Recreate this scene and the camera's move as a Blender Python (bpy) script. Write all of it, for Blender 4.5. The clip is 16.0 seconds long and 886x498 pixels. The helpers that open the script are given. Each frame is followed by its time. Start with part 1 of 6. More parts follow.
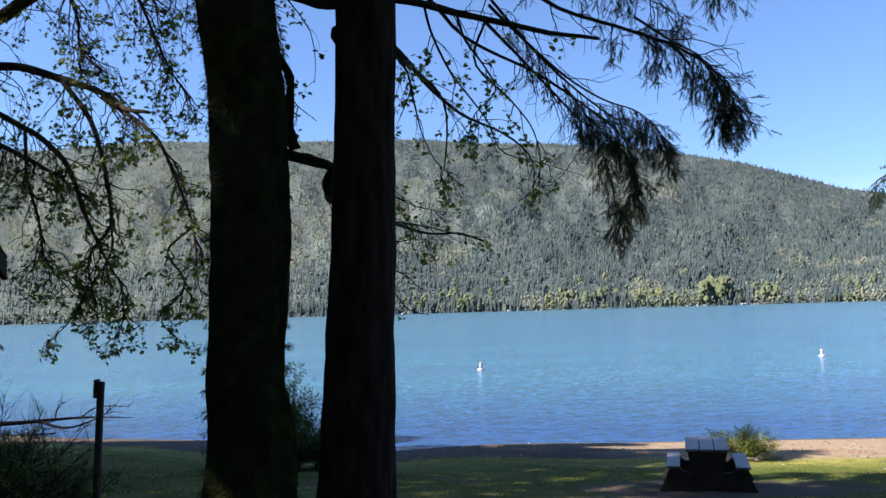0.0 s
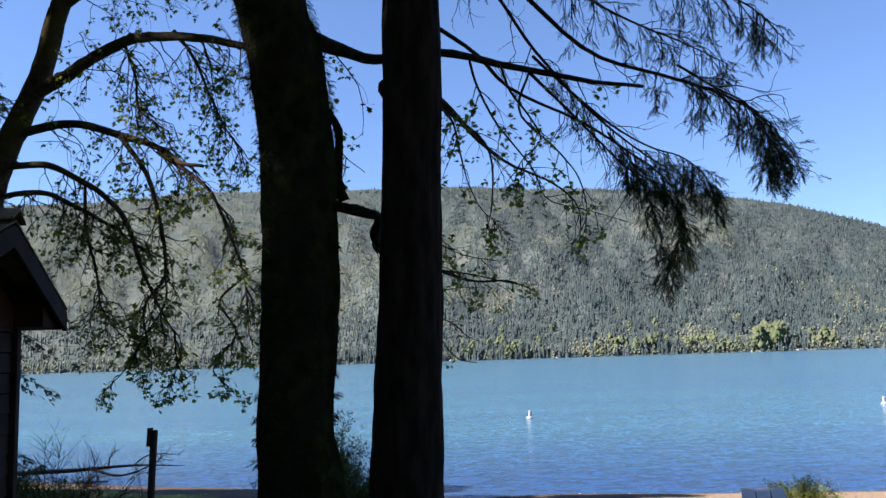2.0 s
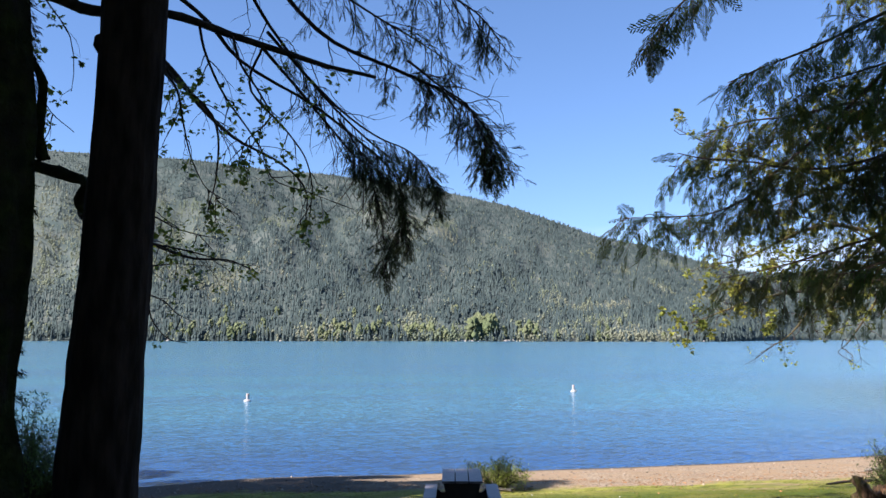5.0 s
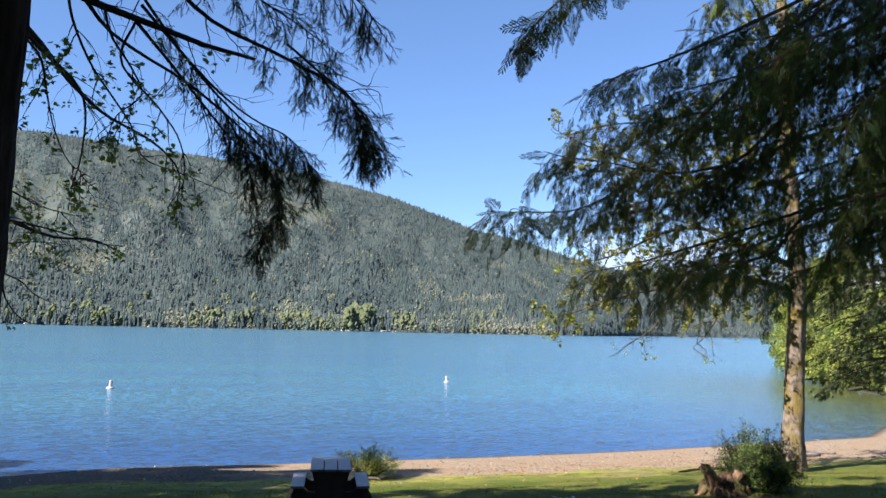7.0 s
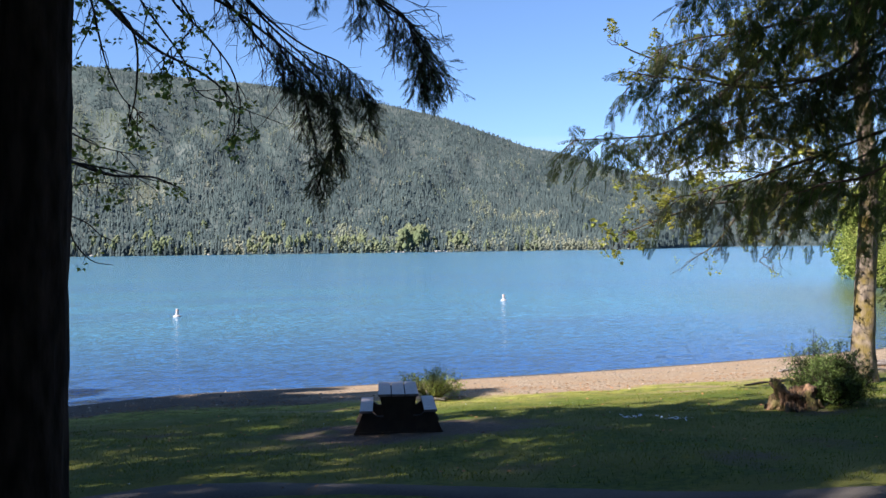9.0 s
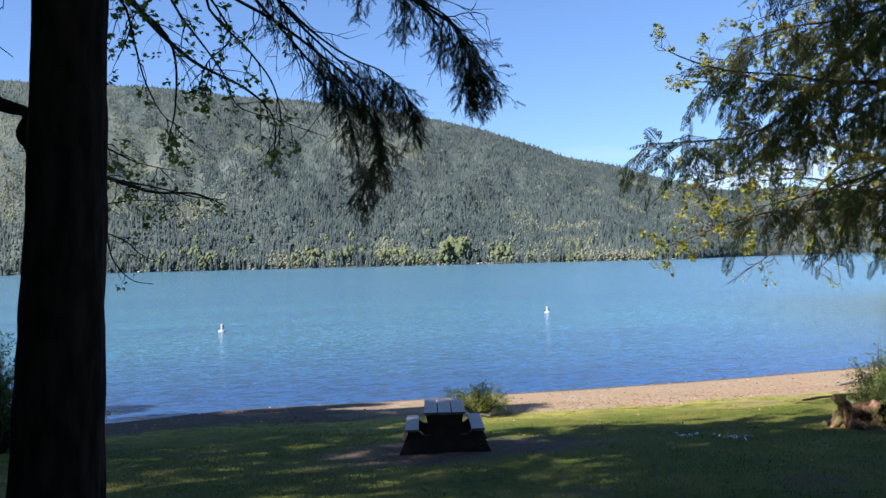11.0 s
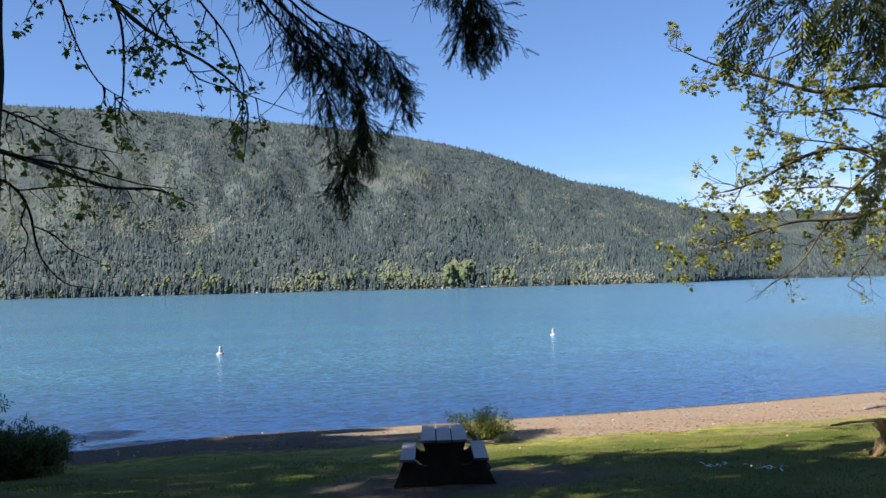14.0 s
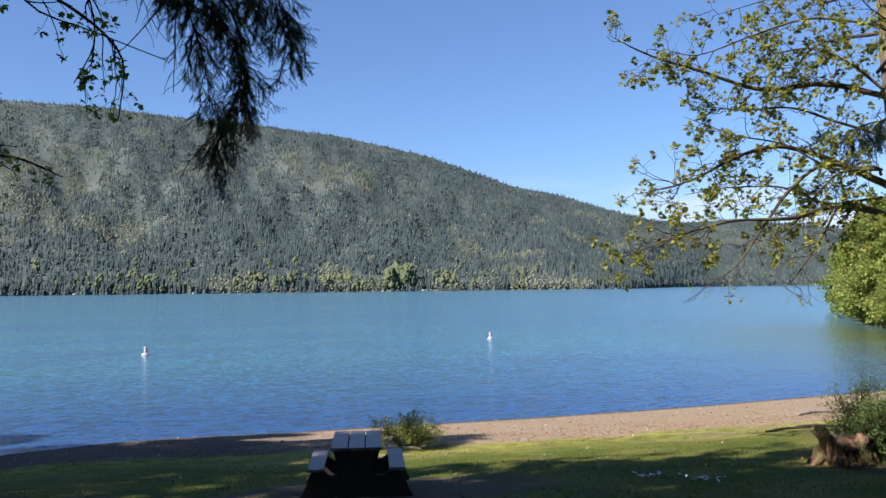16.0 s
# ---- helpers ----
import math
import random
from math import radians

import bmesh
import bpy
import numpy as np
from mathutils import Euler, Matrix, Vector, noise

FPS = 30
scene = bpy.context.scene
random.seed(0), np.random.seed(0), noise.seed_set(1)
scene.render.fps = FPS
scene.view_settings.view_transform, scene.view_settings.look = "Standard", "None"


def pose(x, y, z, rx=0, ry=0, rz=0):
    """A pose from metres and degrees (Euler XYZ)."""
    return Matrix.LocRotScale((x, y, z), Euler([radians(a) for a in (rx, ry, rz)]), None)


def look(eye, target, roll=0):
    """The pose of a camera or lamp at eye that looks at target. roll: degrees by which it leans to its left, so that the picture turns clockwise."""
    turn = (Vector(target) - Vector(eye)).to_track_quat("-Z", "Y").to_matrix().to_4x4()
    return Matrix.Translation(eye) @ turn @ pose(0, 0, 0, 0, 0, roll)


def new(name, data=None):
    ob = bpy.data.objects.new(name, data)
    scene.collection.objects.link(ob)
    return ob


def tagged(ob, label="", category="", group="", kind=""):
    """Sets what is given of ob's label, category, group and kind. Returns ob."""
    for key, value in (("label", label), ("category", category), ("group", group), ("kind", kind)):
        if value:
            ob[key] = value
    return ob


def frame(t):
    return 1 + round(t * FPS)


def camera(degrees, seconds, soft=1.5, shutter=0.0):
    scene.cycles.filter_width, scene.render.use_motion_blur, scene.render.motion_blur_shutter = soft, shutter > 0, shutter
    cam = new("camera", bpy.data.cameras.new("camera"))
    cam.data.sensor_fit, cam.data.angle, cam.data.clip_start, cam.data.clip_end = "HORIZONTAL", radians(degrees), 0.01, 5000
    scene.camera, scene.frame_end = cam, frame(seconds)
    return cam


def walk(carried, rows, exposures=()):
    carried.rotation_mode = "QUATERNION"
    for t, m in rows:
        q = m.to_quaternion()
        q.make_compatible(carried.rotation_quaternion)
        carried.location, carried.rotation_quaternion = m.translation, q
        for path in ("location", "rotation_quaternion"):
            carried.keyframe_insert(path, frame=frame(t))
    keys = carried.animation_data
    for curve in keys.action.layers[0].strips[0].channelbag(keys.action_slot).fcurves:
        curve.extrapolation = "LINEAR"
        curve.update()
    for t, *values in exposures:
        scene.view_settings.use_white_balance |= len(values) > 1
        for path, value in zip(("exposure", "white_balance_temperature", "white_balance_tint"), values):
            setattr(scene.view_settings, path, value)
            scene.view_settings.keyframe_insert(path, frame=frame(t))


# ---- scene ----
cam = camera(55.0, 16.0)
PATH = [
    (0, (0.336, -0.564, 5.278), (0.156, 1.423, 5.42), -1.6),
    (0.5, (0.354, -0.587, 5.274), (0.223, 1.401, 5.45), -2.1),
    (1, (0.367, -0.547, 5.28), (0.282, 1.443, 5.469), -3.3),
    (1.5, (0.354, -0.569, 5.292), (0.25, 1.417, 5.503), -2.8),
    (2, (0.344, -0.617, 5.292), (0.059, 1.346, 5.546), -1.8),
    (2.5, (0.299, -0.599, 5.292), (-0.32, 1.281, 5.583), -2.5),
    (3, (0.285, -0.618, 5.285), (-0.511, 1.195, 5.567), -2.0),
    (3.5, (0.305, -0.601, 5.293), (-0.28, 1.295, 5.545), -0.7),
    (4, (0.364, -0.592, 5.295), (0.162, 1.383, 5.539), -0.5),
    (4.5, (0.41, -0.582, 5.303), (0.496, 1.404, 5.528), -1.1),
    (5, (0.44, -0.582, 5.286), (0.779, 1.378, 5.494), 0.1),
    (5.2, (0.442, -0.604, 5.287), (0.875, 1.337, 5.499), 1.1),
    (7.3, (0.471, -0.66, 5.268), (1.086, 1.234, 5.454), 1.3),
    (7.5, (0.465, -0.661, 5.268), (1.053, 1.242, 5.444), 1.4),
    (8, (0.436, -0.646, 5.268), (0.93, 1.29, 5.355), 1.2),
    (8.5, (0.405, -0.483, 5.256), (0.933, 1.446, 5.256), 0.9),
    (9, (0.405, -0.407, 5.363), (0.905, 1.53, 5.362), -0.7),
    (9.5, (0.422, -0.395, 5.459), (0.878, 1.552, 5.444), -1.0),
    (9.7, (0.411, -0.362, 5.475), (0.857, 1.587, 5.493), -0.9),
    (11.8, (0.512, 0.35, 5.333), (0.904, 2.31, 5.374), -1.7),
    (12, (0.564, 0.452, 5.325), (1.01, 2.401, 5.386), -1.9),
    (12.5, (0.58, 0.652, 5.304), (1.06, 2.589, 5.431), -2.4),
    (13, (0.647, 0.893, 5.258), (1.043, 2.849, 5.387), -2.6),
    (13.5, (0.75, 1.147, 5.228), (1.144, 3.104, 5.347), -2.9),
    (14, (0.824, 1.482, 5.172), (1.22, 3.441, 5.257), -1.4),
    (14.5, (0.962, 1.77, 5.088), (1.328, 3.736, 5.151), -1.4),
    (15, (1.136, 2.06, 5.068), (1.579, 4.01, 5.071), -4.0),
    (15.5, (1.242, 2.306, 5.039), (1.742, 4.242, 5.076), -2.6),
    (16, (1.424, 2.571, 5.01), (1.954, 4.498, 5.101), -0.6),
]
walk(cam, [(t, look(eye, target, roll)) for t, eye, target, roll in PATH], [
    (0, 1.48, 6280, 22), (2.0, 1.45, 6340, 24), (3.0, 1.48, 6900, 33), (3.5, 1.47, 6800, 32), (4.5, 1.38, 6280, 22), (7.5, 1.40, 6280, 20), (12, 1.25, 6200, 20), (16, 1.02, 6200, 20)])


# ---- light ----
SUN = Vector((-0.74, -0.23, 0.64)).normalized()
world = bpy.data.worlds.new("sky")
scene.world = world
world.use_nodes = True
wn, wl = world.node_tree.nodes, world.node_tree.links
sky = wn.new("ShaderNodeTexSky")
sky.sky_type, sky.sun_disc = "NISHITA", False
sky.sun_elevation = math.asin(SUN.z)
sky.sun_rotation = math.atan2(SUN.x, SUN.y)
sky.altitude, sky.air_density, sky.dust_density, sky.ozone_density = 50, 1.0, 0.0, 4.5
wn["Background"].inputs["Strength"].default_value = 0.071
# thin fair-weather cloud low over the far ridges
wgeo, wsep = wn.new("ShaderNodeTexCoord"), wn.new("ShaderNodeSeparateXYZ")
wl.new(wgeo.outputs["Generated"], wsep.inputs[0])
band = wn.new("ShaderNodeMapRange")
band.inputs["From Min"].default_value, band.inputs["From Max"].default_value = 0.13, 0.05
wl.new(wsep.outputs["Z"], band.inputs["Value"])
cmap, cnoise = wn.new("ShaderNodeMapping"), wn.new("ShaderNodeTexNoise")
cmap.inputs["Scale"].default_value = (3.0, 3.0, 14.0)
cnoise.inputs["Scale"].default_value, cnoise.inputs["Detail"].default_value = 2.2, 6
wl.new(wgeo.outputs["Generated"], cmap.inputs[0]); wl.new(cmap.outputs[0], cnoise.inputs["Vector"])
cramp = wn.new("ShaderNodeMapRange")
cramp.inputs["From Min"].default_value, cramp.inputs["From Max"].default_value = 0.45, 0.62
wl.new(cnoise.outputs["Fac"], cramp.inputs["Value"])
cmul = wn.new("ShaderNodeMath"); cmul.operation = "MULTIPLY"
wl.new(cramp.outputs[0], cmul.inputs[0]); wl.new(band.outputs[0], cmul.inputs[1])
cmix = wn.new("ShaderNodeMix"); cmix.data_type = "RGBA"
cmix.inputs["B"].default_value = (6.5, 6.8, 7.2, 1)
clear = wn.new("ShaderNodeMix")
clear.data_type, clear.blend_type = "RGBA", "MULTIPLY"
clear.inputs["Factor"].default_value = 1.0
depth = wn.new("ShaderNodeMapRange")
depth.inputs["From Min"].default_value, depth.inputs["From Max"].default_value = 0.0, 0.38
wl.new(wsep.outputs["Z"], depth.inputs["Value"])
tint = wn.new("ShaderNodeMix")
tint.data_type = "RGBA"
tint.inputs["A"].default_value, tint.inputs["B"].default_value = (0.72, 0.85, 0.99, 1), (0.88, 0.985, 1.04, 1)
wl.new(depth.outputs[0], tint.inputs["Factor"])
wl.new(tint.outputs["Result"], clear.inputs["B"])
wl.new(sky.outputs[0], clear.inputs["A"])
wl.new(cmul.outputs[0], cmix.inputs["Factor"]); wl.new(clear.outputs["Result"], cmix.inputs["A"])
wl.new(cmix.outputs["Result"], wn["Background"].inputs["Color"])

sun = new("sun", bpy.data.lights.new("sun", "SUN"))
sun.data.energy, sun.data.angle, sun.data.color = 5.0, radians(0.53), (1.0, 0.95, 0.86)
sun.matrix_world = look(SUN * 60, (0, 0, 0))


# ---- materials ----
def ramp_mix(nt, fac, a, b):
    m = nt.nodes.new("ShaderNodeMix")
    m.data_type = "RGBA"
    for sock, v in (("Factor", fac), ("A", a), ("B", b)):
        if isinstance(v, bpy.types.NodeSocket):
            nt.links.new(v, m.inputs[sock])
        else:
            m.inputs[sock].default_value = v if sock == "Factor" else (*v, 1)
    return m.outputs["Result"]


def noise_fac(nt, scale, low=0.35, high=0.65, detail=5, stretch=(1, 1, 1), world_space=True):
    geo = nt.nodes.new("ShaderNodeNewGeometry" if world_space else "ShaderNodeTexCoord")
    mp = nt.nodes.new("ShaderNodeMapping")
    mp.inputs["Scale"].default_value = stretch
    nt.links.new(geo.outputs["Position" if world_space else "Object"], mp.inputs[0])
    n = nt.nodes.new("ShaderNodeTexNoise")
    n.inputs["Scale"].default_value, n.inputs["Detail"].default_value = scale, detail
    nt.links.new(mp.outputs[0], n.inputs["Vector"])
    r = nt.nodes.new("ShaderNodeMapRange")
    r.inputs["From Min"].default_value, r.inputs["From Max"].default_value = low, high
    nt.links.new(n.outputs["Fac"], r.inputs["Value"])
    return r.outputs[0], n.outputs["Fac"]


def material(name, c1, c2, scale=4.0, rough=0.85, bump=0.3, bump_scale=None, c3=None, scale3=0.7, stretch=(1, 1, 1),
             metal=0.0, vary=0.0, leaf=0.0, depth=0.02, world_space=True, spec=0.5, soft=0.0, west=None):
    m = bpy.data.materials.new(name)
    m.use_nodes = True
    nt = m.node_tree
    p = nt.nodes["Principled BSDF"]
    fac, raw = noise_fac(nt, scale, stretch=stretch, world_space=world_space)
    col = ramp_mix(nt, fac, c1, c2)
    if c3:
        f3, _ = noise_fac(nt, scale3, 0.45, 0.7, world_space=world_space)
        col = ramp_mix(nt, f3, col, c3)
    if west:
        # distance haze is put into the colour: the slope pales towards the west
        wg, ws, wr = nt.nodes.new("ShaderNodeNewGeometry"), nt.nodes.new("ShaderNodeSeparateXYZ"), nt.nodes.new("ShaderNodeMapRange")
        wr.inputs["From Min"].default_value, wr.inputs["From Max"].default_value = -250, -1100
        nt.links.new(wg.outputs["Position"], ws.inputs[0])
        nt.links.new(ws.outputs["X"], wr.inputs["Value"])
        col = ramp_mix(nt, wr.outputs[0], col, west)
    if vary:
        isl = nt.nodes.new("ShaderNodeNewGeometry")
        hs = nt.nodes.new("ShaderNodeHueSaturation")
        r = nt.nodes.new("ShaderNodeMapRange")
        r.inputs["To Min"].default_value, r.inputs["To Max"].default_value = 1 - vary, 1 + vary
        nt.links.new(isl.outputs["Random Per Island"], r.inputs["Value"])
        nt.links.new(r.outputs[0], hs.inputs["Value"])
        nt.links.new(col, hs.inputs["Color"])
        col = hs.outputs[0]
    nt.links.new(col, p.inputs["Base Color"])
    p.inputs["Roughness"].default_value, p.inputs["Metallic"].default_value = rough, metal
    p.inputs["Specular IOR Level"].default_value = spec
    if bump:
        b = nt.nodes.new("ShaderNodeBump")
        b.inputs["Strength"].default_value, b.inputs["Distance"].default_value = bump, depth
        _, raw2 = noise_fac(nt, bump_scale or scale * 3, stretch=stretch, world_space=world_space)
        nt.links.new(raw2, b.inputs["Height"])
        nt.links.new(b.outputs[0], p.inputs["Normal"])
    if soft:
        # many small leaves face every way: crowns shade more evenly than a solid would
        gn, sc, ad, nz = (nt.nodes.new("ShaderNodeNewGeometry"), nt.nodes.new("ShaderNodeVectorMath"), nt.nodes.new("ShaderNodeVectorMath"), nt.nodes.new("ShaderNodeVectorMath"))
        sc.operation, nz.operation = "SCALE", "NORMALIZE"
        sc.inputs["Scale"].default_value, ad.inputs[1].default_value = 1 - soft, (-0.1 * soft, -0.35 * soft, 0.9 * soft)
        nt.links.new(gn.outputs["Normal"], sc.inputs[0])
        nt.links.new(sc.outputs[0], ad.inputs[0])
        nt.links.new(ad.outputs[0], nz.inputs[0])
        nt.links.new(nz.outputs[0], p.inputs["Normal"])
    if leaf:
        tr = nt.nodes.new("ShaderNodeBsdfTranslucent")
        mx = nt.nodes.new("ShaderNodeMixShader")
        mx.inputs[0].default_value = leaf
        nt.links.new(col, tr.inputs["Color"])
        nt.links.new(p.outputs[0], mx.inputs[1])
        nt.links.new(tr.outputs[0], mx.inputs[2])
        nt.links.new(mx.outputs[0], nt.nodes["Material Output"].inputs["Surface"])
    return m


def ground_material():
    """Lawn, worn earth under the trees and round the table, and a pebble beach below an uneven edge."""
    m = bpy.data.materials.new("lawn_and_beach")
    m.use_nodes = True
    nt = m.node_tree
    nd, lk = nt.nodes, nt.links
    p = nd["Principled BSDF"]
    geo, sep = nd.new("ShaderNodeNewGeometry"), nd.new("ShaderNodeSeparateXYZ")
    lk.new(geo.outputs["Position"], sep.inputs[0])

    def math_node(op, a, b=0.0):
        n = nd.new("ShaderNodeMath")
        n.operation = op
        for k, v in enumerate((a, b)):
            if isinstance(v, bpy.types.NodeSocket):
                lk.new(v, n.inputs[k])
            else:
                n.inputs[k].default_value = v
        return n.outputs[0]

    g1, _ = noise_fac(nt, 9.0)
    g2, _ = noise_fac(nt, 0.6, 0.4, 0.65)
    grass = ramp_mix(nt, g1, (0.037, 0.060, 0.006), (0.090, 0.116, 0.012))
    grass = ramp_mix(nt, g2, grass, (0.125, 0.122, 0.024))
    s1, _ = noise_fac(nt, 11.0, 0.36, 0.64, detail=8)
    s2, _ = noise_fac(nt, 1.1, 0.35, 0.65)
    sand = ramp_mix(nt, s1, (0.13, 0.10, 0.064), (0.38, 0.30, 0.20))
    sand = ramp_mix(nt, s2, sand, (0.27, 0.19, 0.11))
    # shade of the western trees is put into the sand as a darker tone
    beach_shade = nd.new("ShaderNodeMapRange")
    beach_shade.inputs["From Min"].default_value, beach_shade.inputs["From Max"].default_value = 5.5, 2.0
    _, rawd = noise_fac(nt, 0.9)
    lk.new(math_node("ADD", sep.outputs["X"], math_node("MULTIPLY", math_node("SUBTRACT", rawd, 0.5), 7.0)), beach_shade.inputs["Value"])
    sand = ramp_mix(nt, math_node("MULTIPLY", beach_shade.outputs[0], 0.85), sand, (0.055, 0.042, 0.032))
    d1, _ = noise_fac(nt, 14.0)
    dirt = ramp_mix(nt, d1, (0.055, 0.040, 0.028), (0.125, 0.092, 0.064))
    # worn earth round the table
    dx = math_node("MULTIPLY", math_node("SUBTRACT", sep.outputs["X"], 3.9), 0.30)
    dy = math_node("MULTIPLY", math_node("SUBTRACT", sep.outputs["Y"], 15.6), 0.48)
    rr = math_node("ADD", math_node("MULTIPLY", dx, dx), math_node("MULTIPLY", dy, dy))
    n1, raw1 = noise_fac(nt, 1.3, 0.2, 0.8)
    rr = math_node("ADD", rr, math_node("MULTIPLY", math_node("SUBTRACT", raw1, 0.5), 2.2))
    worn = nd.new("ShaderNodeMapRange")
    worn.inputs["From Min"].default_value, worn.inputs["From Max"].default_value = 1.0, 0.35
    lk.new(rr, worn.inputs["Value"])
    col = ramp_mix(nt, worn.outputs[0], grass, dirt)
    # a few bare patches in the lawn
    b1, _ = noise_fac(nt, 0.35, 0.62, 0.72)
    col = ramp_mix(nt, b1, col, dirt)
    # beach edge: further up the shore to the east
    edge = math_node("ADD", sep.outputs["Y"], math_node("MULTIPLY", sep.outputs["X"], 0.03))
    edge = math_node("ADD", edge, math_node("MULTIPLY", math_node("MINIMUM", math_node("ADD", sep.outputs["X"], 6.0), 0.0), 0.45))
    west = nd.new("ShaderNodeMapRange")
    west.inputs["From Min"].default_value, west.inputs["From Max"].default_value = 5.0, 1.0
    lk.new(sep.outputs["X"], west.inputs["Value"])
    edge = math_node("SUBTRACT", edge, math_node("MULTIPLY", west.outputs[0], 1.3))
    _, raw3 = noise_fac(nt, 0.8)
    _, raw4 = noise_fac(nt, 6.0)
    edge = math_node("ADD", edge, math_node("MULTIPLY", math_node("SUBTRACT", raw3, 0.5), 2.6))
    edge = math_node("ADD", edge, math_node("MULTIPLY", math_node("SUBTRACT", raw4, 0.5), 1.6))
    be = nd.new("ShaderNodeMapRange")
    be.inputs["From Min"].default_value, be.inputs["From Max"].default_value = 24.0, 24.9
    lk.new(edge, be.inputs["Value"])
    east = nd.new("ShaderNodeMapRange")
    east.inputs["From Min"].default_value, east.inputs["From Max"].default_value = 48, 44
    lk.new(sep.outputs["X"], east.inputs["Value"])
    # yellower dry grass by the beach, with sunlit brightness put into its colour
    dry_sunlit = nd.new("ShaderNodeMapRange")
    dry_sunlit.inputs["From Min"].default_value, dry_sunlit.inputs["From Max"].default_value = 20.5, 24.0
    lk.new(edge, dry_sunlit.inputs["Value"])
    y1, _ = noise_fac(nt, 2.2, 0.3, 0.6)
    col = ramp_mix(nt, math_node("MULTIPLY", dry_sunlit.outputs[0], y1), col, (0.27, 0.262, 0.05))
    d2, _ = noise_fac(nt, 0.9, 0.56, 0.66, stretch=(0.35, 1, 1))
    col = ramp_mix(nt, math_node("MULTIPLY", dry_sunlit.outputs[0], d2), col, (0.27, 0.19, 0.12))
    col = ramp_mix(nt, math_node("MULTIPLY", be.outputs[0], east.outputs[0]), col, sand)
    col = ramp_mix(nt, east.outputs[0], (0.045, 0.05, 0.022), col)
    # wet margin
    wet = nd.new("ShaderNodeMapRange")
    wet.inputs["From Min"].default_value, wet.inputs["From Max"].default_value = 0.10, 0.02
    lk.new(sep.outputs["Z"], wet.inputs["Value"])
    col = ramp_mix(nt, wet.outputs[0], col, (0.06, 0.055, 0.045))
    lk.new(col, p.inputs["Base Color"])
    p.inputs["Roughness"].default_value = 0.95
    p.inputs["Specular IOR Level"].default_value = 0.2
    b = nd.new("ShaderNodeBump")
    b.inputs["Strength"].default_value, b.inputs["Distance"].default_value = 0.6, 0.03
    _, raw5 = noise_fac(nt, 26.0, detail=8)
    lk.new(raw5, b.inputs["Height"])
    lk.new(b.outputs[0], p.inputs["Normal"])
    return m


def water_material():
    m = bpy.data.materials.new("lake_water")
    m.use_nodes = True
    nt = m.node_tree
    p = nt.nodes["Principled BSDF"]
    p.inputs["Roughness"].default_value, p.inputs["IOR"].default_value = 0.15, 1.33
    p.inputs["Specular IOR Level"].default_value = 0.4
    nd, lk = nt.nodes, nt.links
    geo, sep = nd.new("ShaderNodeNewGeometry"), nd.new("ShaderNodeSeparateXYZ")
    lk.new(geo.outputs["Position"], sep.inputs[0])
    # near-shore sky reflection and tree shade are put into the darker blue
    deep = nd.new("ShaderNodeMapRange")
    deep.inputs["From Min"].default_value, deep.inputs["From Max"].default_value = 36, 62
    lk.new(sep.outputs["Y"], deep.inputs["Value"])
    f2, _ = noise_fac(nt, 0.05, 0.4, 0.62, detail=4, stretch=(0.25, 1, 1))
    col = ramp_mix(nt, f2, (0.06, 0.185, 0.25), (0.054, 0.15, 0.24))
    # brownish green off the east shore: shallows and tree reflection put into colour
    ex = nd.new("ShaderNodeMath")
    ex.operation, ex.inputs[1].default_value, ex.inputs[2].default_value = "MULTIPLY_ADD", -0.32, 0.0
    lk.new(sep.outputs["Y"], ex.inputs[0])
    lk.new(sep.outputs["X"], ex.inputs[2])
    shallow = nd.new("ShaderNodeMapRange")
    shallow.inputs["From Min"].default_value, shallow.inputs["From Max"].default_value = 17, 40
    lk.new(ex.outputs[0], shallow.inputs["Value"])
    nearby = nd.new("ShaderNodeMapRange")
    nearby.inputs["From Min"].default_value, nearby.inputs["From Max"].default_value = 110, 70
    lk.new(sep.outputs["Y"], nearby.inputs["Value"])
    both = nd.new("ShaderNodeMath")
    both.operation = "MULTIPLY"
    lk.new(shallow.outputs[0], both.inputs[0])
    lk.new(nearby.outputs[0], both.inputs[1])
    col = ramp_mix(nt, deep.outputs[0], (0.026, 0.078, 0.185), col)
    lk.new(ramp_mix(nt, both.outputs[0], col, (0.07, 0.085, 0.035)), p.inputs["Base Color"])
    total = None
    for scale, amp, stretch in ((0.25, 0.05, (0.5, 1.2, 1)), (2.1, 0.40, (0.55, 1.25, 1)), (5.5, 0.72, (0.6, 1.3, 1)), (12.0, 0.35, (0.8, 1.3, 1))):
        mp, n = nd.new("ShaderNodeMapping"), nd.new("ShaderNodeTexNoise")
        mp.inputs["Scale"].default_value, mp.inputs["Rotation"].default_value = stretch, (0, 0, 0.12)
        n.inputs["Scale"].default_value, n.inputs["Detail"].default_value = scale, 3
        lk.new(geo.outputs["Position"], mp.inputs[0])
        lk.new(mp.outputs[0], n.inputs["Vector"])
        sub, mul = nd.new("ShaderNodeVectorMath"), nd.new("ShaderNodeVectorMath")
        sub.operation, mul.operation = "SUBTRACT", "MULTIPLY"
        sub.inputs[1].default_value, mul.inputs[1].default_value = (0.5, 0.5, 0.5), (amp * 0.7, amp * 1.3, 0)
        lk.new(n.outputs["Color"], sub.inputs[0])
        lk.new(sub.outputs[0], mul.inputs[0])
        add = nd.new("ShaderNodeVectorMath")
        add.inputs[1].default_value = (0, 0, 1)
        lk.new(mul.outputs[0], add.inputs[0])
        if total:
            lk.new(total, add.inputs[1])
        total = add.outputs[0]
    unitv = nd.new("ShaderNodeVectorMath")
    unitv.operation = "NORMALIZE"
    lk.new(total, unitv.inputs[0])
